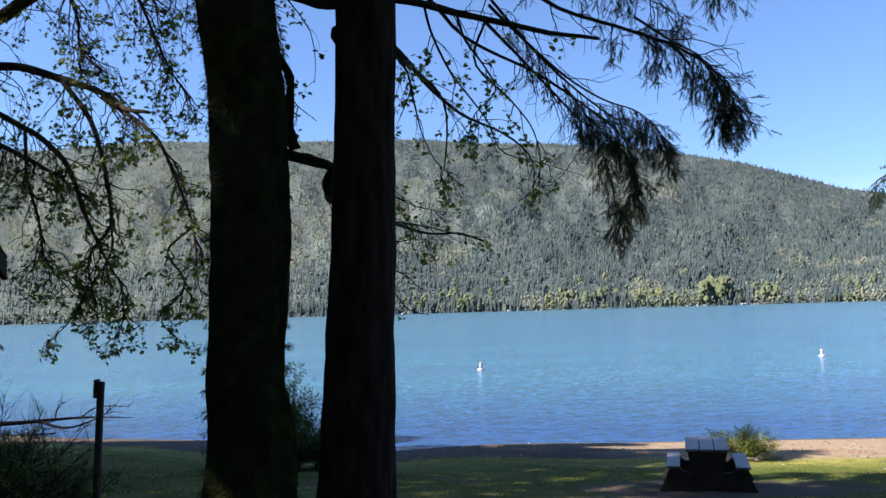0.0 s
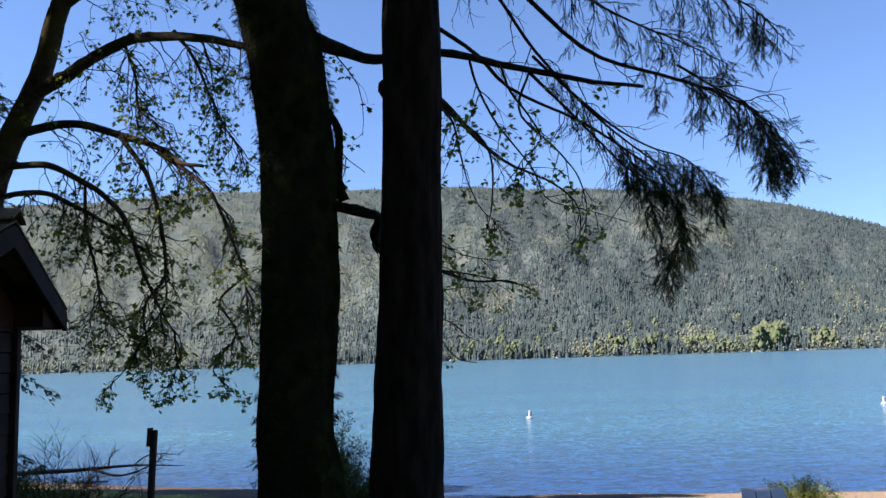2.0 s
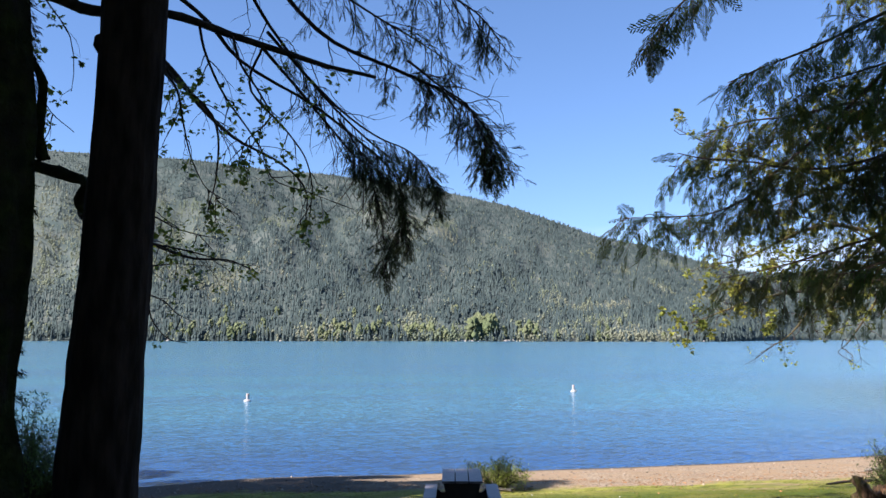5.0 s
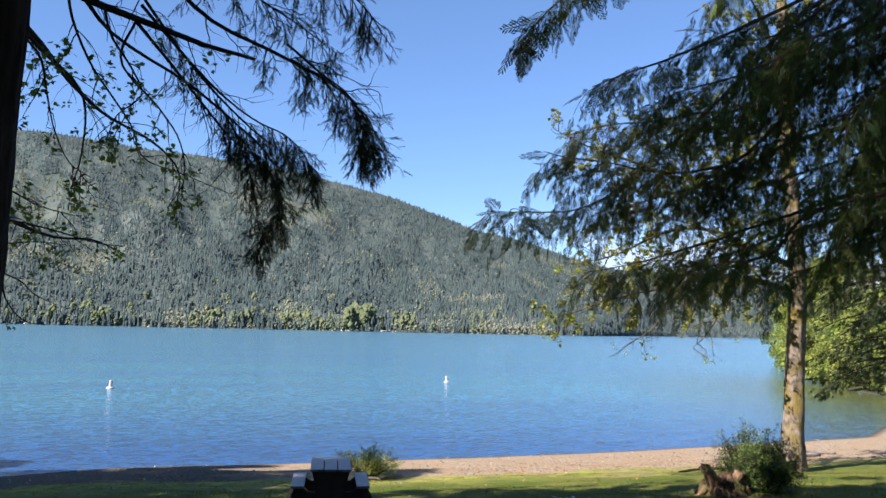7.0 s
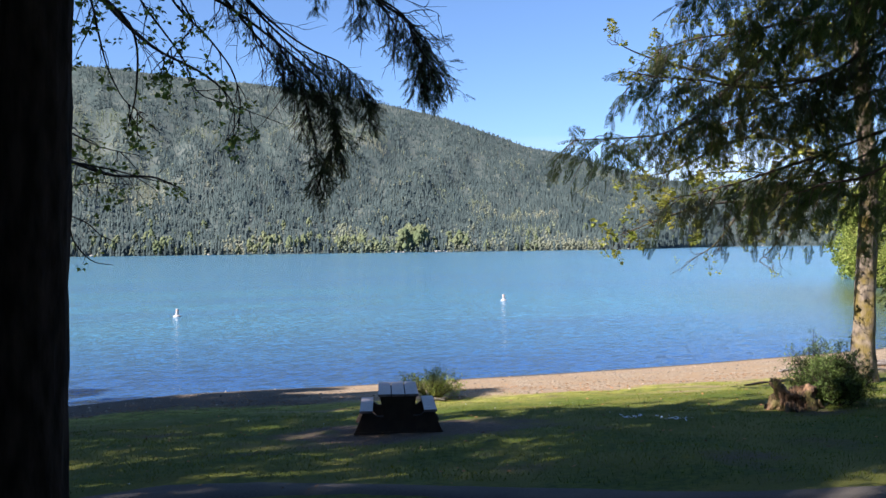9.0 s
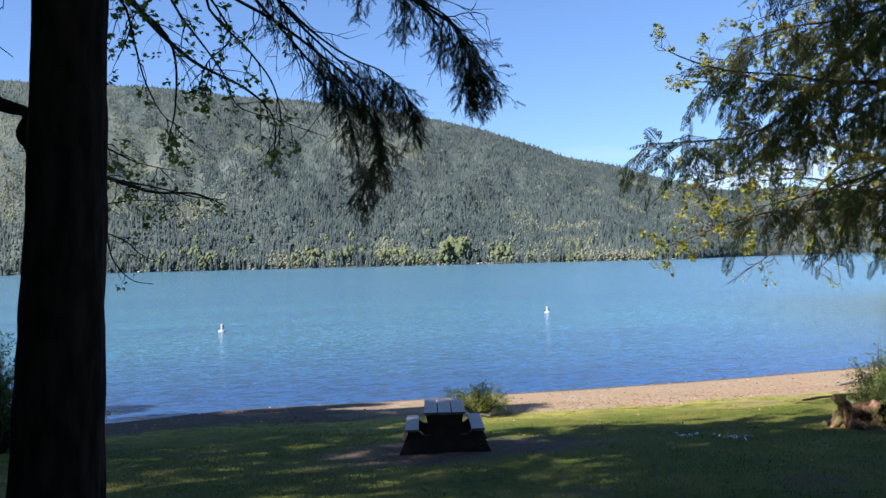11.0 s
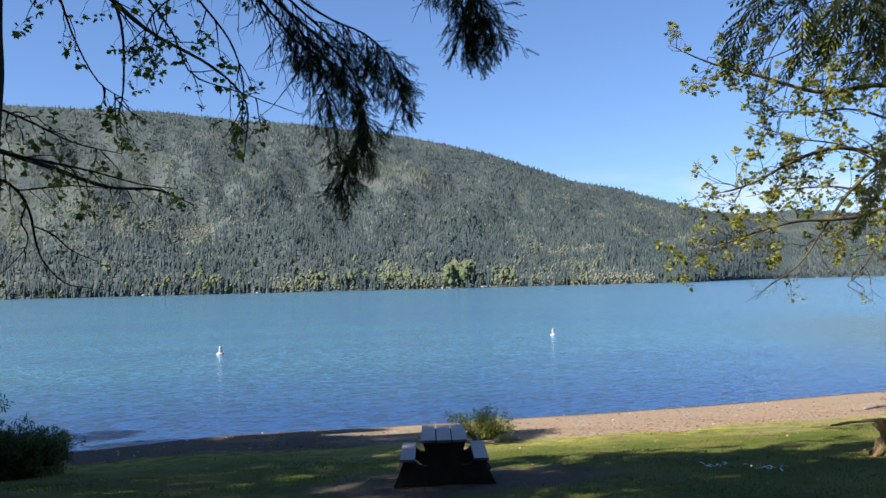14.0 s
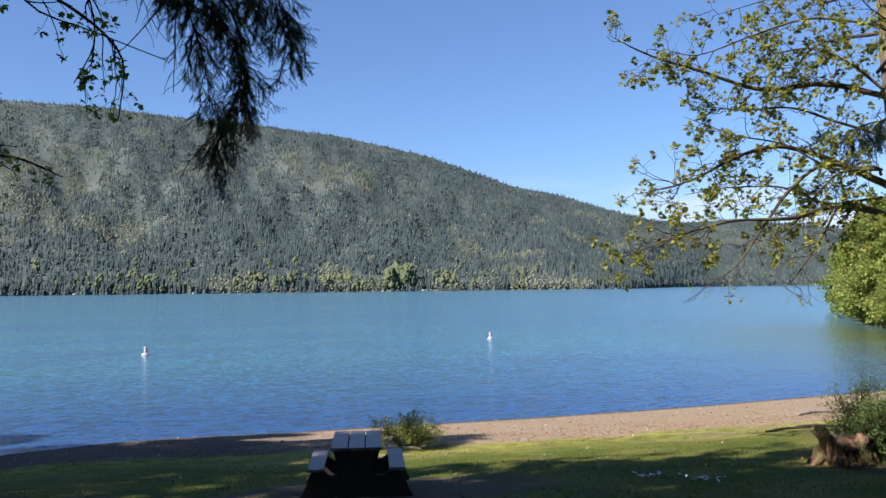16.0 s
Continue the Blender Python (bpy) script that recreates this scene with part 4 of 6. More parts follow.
TRAILING_TWIGS.append([(-1.37, 8.36, 6.32), (-1.09, 8.93, 6.3), (-0.75, 9.48, 6.27), (-0.36, 9.73, 6.18), (-0.03, 9.85, 6.15)])
TRAILING_TWIGS.append([(-0.14, 7.77, 7.98), (0.04, 8.15, 7.79), (0.13, 8.41, 7.59), (-0.1, 8.65, 7.41), (-0.19, 8.79, 7.2)])
TRAILING_TWIGS.append([(-2.29, 6.91, 8.35), (-2.12, 7.59, 8.2), (-2.08, 8.04, 7.86), (-2.05, 8.34, 7.57), (-1.87, 8.64, 7.41)])
sources = np.concatenate([reach, hang1, hang2, hang3, stub])
TRAILING_TWIGS = [[tuple(sources[np.argmin(np.linalg.norm(sources - np.array(pts[0]), axis=1))])] + pts for pts in TRAILING_TWIGS]
trail = [limb_part(maple, pts, (0.015, 0.010, 0.004), M_TWIG, 5, 24, 0.05, 110 + i, name="twig") for i, pts in enumerate(TRAILING_TWIGS)]
lines = []
for q, n1, ln in ((reach, 10, 0.8), (hang1, 13, 0.7), (hang2, 13, 0.5), (hang3, 11, 0.55)) + tuple((q, 10, 0.40) for q in trail):
    t1 = sprout(q, n1, ln, g, 0.75, 0.9, 0.007, 0.12, buf=tw)
    t2 = [x for l in t1 for x in sprout(l, 2, ln * 0.4, g, 0.6, 0.9, 0.0035, 0.2, buf=tw, sides=3, steps=4)]
    lines += t1[::2] + t2
leaf_clusters(lf, lines[::2], 0, 5, 0.062, g, LOBED, 0.5)
leaf_clusters(lf, lines[1::2], 0, 5, 0.07, g, YOUNG, 0.6)
# hanging fir boughs that mingle with the maple limb
FIR_BOUGHS = []
FIR_BOUGHS.append(([(-1.0, 7.1, 8.6), (-0.5, 7.8, 8.4), (-0.16, 8.3, 8.14), (0.55, 8.8, 7.89), (1.06, 9.1, 7.6), (1.57, 9.3, 7.18), (1.66, 9.4, 6.66), (1.46, 9.4, 6.1)], (0.04, 0.028, 0.02, 0.006)))
FIR_BOUGHS.append(([(-0.9, 7.0, 9.4), (-0.04, 7.0, 8.74), (0.65, 7.0, 8.04), (1.35, 7.0, 7.73), (1.88, 6.95, 7.47), (2.15, 6.9, 7.2), (2.26, 6.9, 6.9)], (0.045, 0.03, 0.02, 0.006)))
FIR_BOUGHS.append(([(-0.9, 7.1, 9.6), (-0.31, 7.8, 9.12), (0.1, 8.3, 8.56), (0.68, 8.8, 7.98), (1.32, 9.2, 7.51), (1.85, 9.3, 7.2)], (0.04, 0.028, 0.02, 0.006)))
FIR_BOUGHS.append(([(-0.9, 7.1, 9.9), (0.2, 7.6, 9.2), (0.9, 7.9, 8.75), (1.6, 8.1, 8.45), (2.1, 8.2, 8.2)], (0.04, 0.02, 0.006)))
FIR_BOUGHS.append(([(-0.9, 7.0, 9.8), (0.5, 6.9, 9.0), (1.3, 6.8, 8.6), (1.95, 6.8, 8.3), (2.25, 6.8, 8.0)], (0.04, 0.02, 0.006)))
FIR_BOUGHS.append(([(0.1, 8.06, 8.41), (0.52, 8.48, 8.09), (0.93, 8.86, 7.81), (1.33, 8.99, 7.56), (1.71, 9.08, 7.43), (1.95, 9.1, 7.19), (2.04, 9.15, 6.82)], (0.03, 0.02, 0.012, 0.005)))
FIR_BOUGHS.append(([(0.05, 8.11, 8.26), (0.41, 8.52, 7.97), (0.75, 8.8, 7.66), (1.05, 8.96, 7.36), (1.35, 9.07, 7.19), (1.61, 9.1, 6.89), (1.69, 9.16, 6.36)], (0.03, 0.02, 0.012, 0.005)))
FIR_BOUGHS.append(([(0.87, 8.78, 7.72), (1.11, 8.95, 7.41), (1.27, 9.1, 7.07), (1.38, 9.15, 6.71), (1.43, 9.19, 6.33)], (0.02, 0.012, 0.005)))
FIR_BOUGHS.append(([(1.38, 6.74, 7.75), (1.67, 6.76, 7.54), (1.93, 6.76, 7.36), (2.04, 6.81, 7.09), (2.1, 6.86, 6.8)], (0.02, 0.012, 0.005)))
boughs = [limb_part(fir, pts, [0.62 * x for x in rr], M_TWIG, 6, 26, 0.05, 30 + i, name="bough") for i, (pts, rr) in enumerate(FIR_BOUGHS)]
sprays = []
for q, lo, n1, ln, n2 in ((boughs[0], 0.56, 54, 0.40, 5), (boughs[1], 0.46, 48, 0.40, 5), (boughs[2], 0.42, 34, 0.42, 5), (boughs[3], 0.1, 48, 0.55, 4), (boughs[4], 0.1, 48, 0.55, 4),
                          (boughs[5], 0.5, 40, 0.34, 5), (boughs[6], 0.5, 38, 0.34, 5), (boughs[7], 0.2, 28, 0.32, 5), (boughs[8], 0.4, 18, 0.32, 5)):
    t1 = sprout(q, n1, ln, g, 0.75, 1.1, 0.006, lo, 0.8, buf=tw, crooked=0.12)
    t2 = [x for l in t1 for x in sprout(l, n2, ln * 0.45, g, 0.6, 0.95, 0.003, 0.15, 0.8, buf=tw, sides=3, steps=3, crooked=0.12)]
    sprays += t1 + t2
    bare = sprout(q[:17], 8, 0.7, g, 0.6, 0.8, 0.007, 0.05, buf=tw, crooked=0.14)
    for l in bare:
        sprout(l, 4, 0.3, g, 0.4, 0.9, 0.004, 0.1, buf=tw, sides=3, steps=4, crooked=0.16)
pos, ax = leaf_points(sprays, 7, g, 0.02, 0.1)
keep = g.random(len(pos)) < 0.55
pos, ax = pos[keep], ax[keep]
scatter(nd, *TWIGLET, pos, ax + np.array((0, 0, -0.35)) + g.standard_normal(pos.shape) * 0.45, unit(g, len(pos)) + np.array((0, 0, 0.3)), 0.06 + 0.055 * g.random(len(pos)))
# low, nearly bare twigs drooping past the fir trunk
g2 = np.random.default_rng(77)
low = limb_part(maple, [tuple(sources[np.argmin(np.linalg.norm(sources - np.array((-1.5, 8.8, 6.3)), axis=1))]), (-1.43, 9.0, 6.17), (-1.35, 9.12, 6.13), (-1.27, 9.24, 6.03), (-1.23, 9.36, 5.87), (-1.21, 9.48, 5.62), (-1.17, 9.6, 5.46), (-1.01, 9.72, 5.27), (-0.8, 9.84, 5.22)], (0.016, 0.012, 0.004), M_TWIG, 5, 30, 0.05, 131, name="twig")
low_twigs = [low]
for i, pts in enumerate(([(-1.22, 9.12, 5.8), (-1.2, 9.24, 5.69), (-1.26, 9.36, 5.57), (-1.43, 9.48, 5.41)], [(-0.97, 9.12, 5.67), (-0.85, 9.24, 5.54), (-0.66, 9.36, 5.45)],
                         [(-1.22, 9.14, 6.06), (-1.02, 9.2, 6.09), (-0.8, 9.3, 6.11), (-0.5, 9.5, 6.1)], [(-0.45, 9.12, 6.82), (-0.26, 9.24, 6.66)])):
    near = low if i < 3 else trail[0]
    start = tuple(near[np.argmin(np.linalg.norm(near - np.array(pts[0]), axis=1))])
    low_twigs.append(limb_part(maple, [start] + pts, (0.009, 0.007, 0.003), M_TWIG, 5, 20, 0.05, 132 + i, name="twig"))
lines = []
for q in low_twigs:
    t1 = sprout(q, 5, 0.22, g2, 0.5, 0.9, 0.0045, 0.2, buf=tw)
    lines += t1[::2]
leaf_clusters(lf, lines, 0, 4, 0.06, g2, YOUNG, 0.5)
foliage(maple, ((tw, M_TWIG, "twig_mass"), (lf, M_LEAF, "leaf_mass")), "", None)
foliage(fir, ((nd, M_NEEDLE, "hanging_needles"),), "", None)
shade_crown(maple, (0.2, -0.4, 13.4), (8.5, 6.2, 3.6), 100, 0.19, 8)

# the leaning maple behind the hut, its limbs arching to the lawn
LMX, LMY = -9.15, 11.0
lmaple = thing("maple_tree", "leaning mossy maple with drooping half-leafed branches", "tree", "trees on the bank", at=(LMX, LMY, ground_at(LMX, LMY)))
limb_part(lmaple, [(-9.15, 11.0, 2.3), (-8.93, 11.0, 4.2), (-8.52, 11.0, 6.2), (-8.14, 11.0, 7.9), (-7.76, 11.0, 9.21), (-7.22, 11.0, 10.59), (-6.88, 11.0, 11.52), (-6.2, 11.0, 13.6)],
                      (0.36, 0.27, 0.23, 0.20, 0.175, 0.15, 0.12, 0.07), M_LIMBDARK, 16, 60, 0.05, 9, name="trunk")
g = np.random.default_rng(33)
tw, lf = Buf(), Buf()
lines = []
LEANING_LIMBS = []
LEANING_LIMBS.append(([(-7.6, 11.0, 9.55), (-6.88, 10.8, 9.72), (-5.86, 10.5, 10.06), (-4.84, 10.0, 9.88), (-3.68, 9.5, 9.49), (-2.9, 9.2, 9.2)], (0.13, 0.10, 0.07, 0.03), 26, 1.1))
LEANING_LIMBS.append(([(-7.2, 11.0, 10.8), (-6.54, 11.0, 11.23), (-5.79, 10.8, 11.56), (-4.6, 10.5, 11.4)], (0.10, 0.06, 0.03), 18, 1.3))
LEANING_LIMBS.append(([(-7.85, 11.0, 8.9), (-6.89, 10.8, 8.95), (-5.9, 10.5, 8.58), (-5.17, 10.2, 8.24), (-4.72, 10.0, 7.98), (-4.33, 9.8, 7.89)], (0.085, 0.07, 0.055, 0.04, 0.025), 20, 0.9))
LEANING_LIMBS.append(([(-8.15, 11.0, 8.4), (-7.22, 10.8, 8.31), (-6.47, 10.6, 8.0), (-6.01, 10.4, 7.65), (-5.58, 10.2, 7.08), (-5.22, 10.0, 6.38), (-4.75, 9.9, 5.72)], (0.065, 0.05, 0.04, 0.012), 26, 0.8))
LEANING_LIMBS.append(([(-8.3, 11.0, 7.9), (-7.34, 10.8, 7.88), (-6.58, 10.6, 7.57), (-5.88, 10.4, 7.21), (-5.22, 10.2, 6.8)], (0.055, 0.04, 0.015), 24, 0.9))
LEANING_LIMBS.append(([(-5.9, 10.5, 8.58), (-5.33, 10.3, 7.9), (-5.11, 10.2, 7.28), (-4.99, 10.1, 6.53), (-5.23, 10.0, 6.06), (-5.1, 9.9, 5.43)], (0.045, 0.03, 0.01), 26, 0.75))
LEANING_LIMBS.append(([(-5.17, 10.2, 8.24), (-4.47, 10.0, 7.75), (-4.1, 9.9, 7.22), (-3.77, 9.8, 6.41), (-3.7, 9.8, 5.7)], (0.035, 0.025, 0.008), 22, 0.75))
LEANING_LIMBS.append(([(-4.84, 10.0, 9.88), (-4.41, 9.8, 9.32), (-4.05, 9.7, 8.51), (-3.66, 9.7, 7.91)], (0.035, 0.02, 0.008), 22, 0.75))
LEANING_LIMBS.append(([(-6.5, 10.6, 8.0), (-6.35, 10.4, 7.2), (-6.1, 10.3, 6.5), (-5.9, 10.2, 6.0), (-5.4, 10.1, 5.5)], (0.03, 0.02, 0.007), 22, 0.75))
LEANING_LIMBS.append(([(-5.86, 10.5, 10.06), (-5.6, 10.3, 9.4), (-5.5, 10.3, 8.9), (-5.0, 10.2, 8.5)], (0.03, 0.02, 0.007), 20, 0.8))
LEANING_LIMBS.append(([(-3.77, 9.8, 6.41), (-4.01, 9.65, 6.1), (-3.81, 9.7, 5.71), (-4.03, 9.7, 5.4), (-4.13, 9.71, 5.2), (-3.9, 9.74, 4.97)], (0.02, 0.014, 0.005), 9, 0.42))
LEANING_LIMBS.append(([(-4.99, 10.1, 6.53), (-4.85, 9.8, 6.1), (-5.08, 9.6, 5.6), (-5.3, 9.6, 5.26), (-5.55, 9.6, 5.02)], (0.02, 0.014, 0.005), 9, 0.42))
LEANING_LIMBS.append(([(-4.75, 9.9, 5.72), (-4.63, 9.7, 5.31), (-4.71, 9.67, 4.98)], (0.014, 0.010, 0.005), 7, 0.4))
for i, (pts, rr, n1, ln) in enumerate(LEANING_LIMBS):
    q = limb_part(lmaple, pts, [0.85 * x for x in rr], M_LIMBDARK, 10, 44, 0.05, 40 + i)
    t1 = sprout(q, int(n1 * 1.25), ln, g, 0.9, 0.9, 0.010, 0.1, buf=tw, crooked=0.2)
    t2 = [x for l in t1 for x in sprout(l, 4, ln * 0.45, g, 0.7, 0.9, 0.005, 0.15, buf=tw, sides=3, steps=4, crooked=0.18)]
    lines += t1[::2] + t2[::2]
leaf_clusters(lf, lines, 1, 4, 0.078, g, YOUNG, 0.7)
foliage(lmaple, ((tw, M_TWIG, "twig_mass"), (lf, M_LEAF, "leaf_mass")), "", None)
shade_crown(lmaple, (2.4, -1.4, 13.5), (5.2, 5.0, 3.0), 50, 0.19, 9)

# the near cedar, its trunk beside the way and its boughs across the view
CX, CY = 5.6, 2.4
cedar = thing("cedar_tree", "western cedar with flat drooping fronds overhanging the bank", "tree", "trees on the bank", at=(CX, CY, ground_at(CX, CY)))
b = Buf()
solid_trunk(b, [(0, 0, -0.4), (0, 0, 0.3), (0, 0, 2), (0.05, 0, 8), (0, 0, 17)], (0.6, 0.42, 0.34, 0.27, 0.1), (1.2,), 26, 70, 0.06, 0.08, 9)
part("trunk", b, M_BARK, cedar, smooth=True)
g = np.random.default_rng(77)
tw, fr = Buf(), Buf()


def cedar_bough(pts, ln, seed, gap=0.050, coarse=1.0):
    """A bough with flat branchlets to both sides, each feathered with small hanging sprays."""
    q = limb_part(cedar, pts, (0.019, 0.010, 0.006, 0.002), M_CEDARTWIG, 6, 40, 0.03, seed, name="bough")
    q = np.asarray(q)
    step = np.linalg.norm(np.diff(q, axis=0), axis=1)
    run = np.concatenate(([0], np.cumsum(step)))
    n = int(run[-1] * 0.86 / gap)
    even = np.linspace(0, 1, n)
    even = 0.72 * even + 0.28 * (1 - (1 - even) ** 2.2)
    pos, ax = [], []
    for i in range(n):
        s = run[-1] * (0.14 + 0.85 * even[i])
        k = min(int(np.searchsorted(run, s)) - 1, len(q) - 2)
        p = q[k] + (q[k + 1] - q[k]) * (s - run[k]) / step[k]
        t = (q[k + 1] - q[k]) / step[k]
        side = np.cross(t, (0, 0, 1.0))
        side /= np.linalg.norm(side) + 1e-9
        d = side * (1 if i % 2 else -1) * (0.35 + 0.6 * g.random()) + t * (0.45 + 0.4 * g.random()) + g.standard_normal(3) * 0.12
        d[2] += 0.25 - 0.8 * g.random()
        d /= np.linalg.norm(d)
        left = (run[-1] - s) / run[-1]
        length = 1.12 * ln * (0.45 + 0.85 * g.random()) * min(1.0, 0.62 + 2.2 * left)
        line = [p]
        for _ in range(7):
            d = d + g.standard_normal(3) * 0.06
            d[2] -= 0.24
            d /= np.linalg.norm(d)
            line.append(line[-1] + d * length / 7)
        line = np.array(line)
        tube(tw, line, (0.0028, 0.001), 3, cap=False)
        m = max(4, int(length / 0.058 / coarse))
        u = np.linspace(0.08, 1, m) * 7
        j = np.minimum(u.astype(int), 6)
        tp = line[j] + (line[j + 1] - line[j]) * (u - j)[:, None]
        ta = line[j + 1] - line[j]
        ta /= np.linalg.norm(ta, axis=1)[:, None]
        flat = np.cross(ta, np.cross(ta, (0, 0, 1.0)) + g.standard_normal(3) * 0.35)
        sd = np.cross(ta, flat)
        sd /= np.linalg.norm(sd, axis=1)[:, None] + 1e-9
        sd *= np.where(np.arange(m) % 2, 1.0, -1.0)[:, None]
        sd[-1] = 0
        a = ta * 0.75 + sd * 0.7 + g.standard_normal((m, 3)) * 0.09
        a[:, 2] -= 0.16
        pos.append(tp)
        ax.append(np.hstack([a, ((0.185 - 0.085 * u / 7) * (0.8 + 0.4 * g.random(m)) * coarse ** 0.7)[:, None]]))
    return np.concatenate(pos), np.concatenate(ax)


pos, ax = [], []
CEDAR_BOUGHS = []
CEDAR_BOUGHS.append(([(5.5, 2.5, 7.67), (4.18, 3.24, 7.32), (3.55, 3.52, 6.68), (3.27, 3.55, 6.43), (2.96, 3.51, 6.2), (2.78, 3.48, 6.03), (2.54, 3.4, 5.92), (2.26, 3.33, 5.88), (1.94, 3.2, 5.85)], 0.3))
CEDAR_BOUGHS.append(([(5.5, 2.5, 7.22), (4.25, 3.38, 6.87), (3.83, 3.48, 6.49), (3.59, 3.47, 6.3), (3.4, 3.5, 6.23), (3.18, 3.48, 6.19), (2.94, 3.47, 6.19), (2.7, 3.37, 6.2), (2.4, 3.31, 6.19), (2.29, 3.31, 6.2)], 0.32))
CEDAR_BOUGHS.append(([(5.5, 2.5, 7.64), (4.09, 2.95, 7.29), (3.46, 2.95, 6.98), (3.07, 2.95, 6.78), (2.78, 2.95, 6.63), (2.51, 2.91, 6.52), (2.35, 2.9, 6.44)], 0.28))
CEDAR_BOUGHS.append(([(5.5, 2.5, 7.81), (2.99, 2.78, 7.46), (2.52, 2.78, 7.09), (2.15, 2.75, 6.81), (1.89, 2.74, 6.53)], 0.2))
CEDAR_BOUGHS.append(([(5.5, 2.5, 6.55), (4.56, 3.55, 6.2), (4.13, 3.72, 6.02), (3.68, 3.73, 5.87), (3.33, 3.75, 5.77), (3.05, 3.82, 5.69), (2.82, 3.85, 5.63)], 0.36))
CEDAR_BOUGHS.append(([(5.5, 2.5, 6.36), (3.96, 3.05, 6.01), (3.66, 3.24, 5.74), (3.42, 3.32, 5.66), (3.17, 3.38, 5.62)], 0.32))
CEDAR_BOUGHS.append(([(5.5, 2.5, 7.45), (4.46, 2.81, 7.1), (4.17, 3.04, 6.95), (3.82, 3.16, 6.78), (3.5, 3.23, 6.57), (3.24, 3.32, 6.47)], 0.4))
CEDAR_BOUGHS.append(([(5.5, 2.5, 7.27), (4.81, 3.13, 6.92), (4.51, 3.39, 6.68), (4.13, 3.52, 6.55), (3.77, 3.58, 6.41), (3.47, 3.6, 6.22)], 0.4))
CEDAR_BOUGHS.append(([(5.5, 2.5, 7.69), (4.1, 2.43, 7.34), (3.83, 2.69, 7.14), (3.58, 2.88, 6.94), (3.32, 3.0, 6.83), (3.1, 3.02, 6.86)], 0.4))
CEDAR_BOUGHS.append(([(5.5, 2.5, 6.97), (4.56, 2.75, 6.62), (4.27, 2.85, 6.4), (4.07, 2.96, 6.25), (3.84, 3.07, 6.1)], 0.4))
CEDAR_BOUGHS.append(([(5.5, 2.5, 7.88), (5.16, 3.22, 7.53), (4.75, 3.48, 7.31), (4.37, 3.63, 7.16), (4.12, 3.75, 7.06)], 0.42))
CEDAR_BOUGHS.append(([(5.5, 2.5, 6.97), (3.91, 2.07, 6.62), (3.69, 2.21, 6.54), (3.49, 2.33, 6.39), (3.31, 2.41, 6.26)], 0.36))
CEDAR_BOUGHS.append(([(5.5, 2.5, 6.66), (4.74, 2.81, 6.31), (4.4, 2.94, 6.09), (4.16, 3.09, 5.87), (3.96, 3.16, 5.74)], 0.36))
CEDAR_BOUGHS.append(([(5.5, 2.5, 6.88), (4.22, 3.52, 6.53), (3.82, 3.66, 6.32), (3.48, 3.7, 6.18), (3.21, 3.67, 6.08), (2.99, 3.71, 6.01), (2.79, 3.72, 5.96)], 0.34))
CEDAR_BOUGHS.append(([(5.5, 2.5, 7.5), (3.96, 2.37, 7.15), (3.72, 2.61, 6.92), (3.43, 2.8, 6.77), (3.19, 2.92, 6.63), (2.92, 3.02, 6.52), (2.72, 3.07, 6.39)], 0.34))
CEDAR_BOUGHS.append(([(5.5, 2.5, 6.99), (5.05, 3.28, 6.64), (4.6, 3.53, 6.44), (4.2, 3.66, 6.28), (3.83, 3.72, 6.16), (3.46, 3.76, 6.09)], 0.38))
CEDAR_BOUGHS.append(([(5.5, 2.5, 7.43), (4.8, 2.9, 7.08), (4.55, 3.13, 6.86), (4.3, 3.3, 6.71), (4.07, 3.4, 6.64)], 0.42))
CEDAR_BOUGHS.append(([(5.5, 2.5, 7.82), (4.62, 2.73, 7.47), (4.38, 2.96, 7.27), (4.17, 3.15, 7.05), (3.91, 3.26, 6.99), (3.73, 3.37, 6.76)], 0.42))
CEDAR_BOUGHS.append(([(5.5, 2.5, 6.51), (5.03, 3.13, 6.16), (4.69, 3.25, 5.98), (4.38, 3.31, 5.8), (4.09, 3.45, 5.67), (3.84, 3.54, 5.6)], 0.36))
CEDAR_BOUGHS.append(([(5.5, 2.5, 7.15), (3.96, 3.25, 6.8), (3.59, 3.38, 6.58), (3.26, 3.4, 6.51), (2.96, 3.39, 6.43), (2.72, 3.43, 6.4), (2.51, 3.45, 6.34)], 0.34))
CEDAR_BOUGHS.append(([(5.5, 2.5, 6.37), (4.56, 3.87, 6.02), (4.12, 4.02, 5.85), (3.75, 4.07, 5.75), (3.48, 4.14, 5.68)], 0.36))
for i, (pts, ln) in enumerate(CEDAR_BOUGHS):
    p, a = cedar_bough(pts, ln, 60 + i)
    pos.append(p)
    ax.append(a)
# unseen higher boughs above the way, added to shade the same tree below
for i in range(11):
    aim = math.radians(95 + 105 * g.random())
    rise, out = 2.6 + 3.4 * g.random(), 2.0 + 1.6 * g.random()
    root = np.array((CX, CY, ground_at(CX, CY) + rise + 2.6))
    far = np.array((math.cos(aim), math.sin(aim), 0.0))
    p, a = cedar_bough([tuple(root + far * out * u + np.array((0, 0, -0.55 * u - 0.45 * u * u))) for u in (0, 0.35, 0.7, 1.0)], 0.45, 90 + i, 0.07, 1.8)
    pos.append(p)
    ax.append(a)
pos, ax = np.concatenate(pos), np.concatenate(ax)
scatter(fr, *FROND, pos, ax[:, :3], np.array((0, 0, 1.0)) + g.standard_normal(pos.shape) * 0.45, ax[:, 3])
foliage(cedar, ((tw, M_CEDARTWIG, "twig_mass"), (fr, M_CEDAR, "frond_mass")), "", None)
CROWN = conifer_meshes("cedar_top", 18, 6.2, 2.6, 0.1, 12, 120, 60)
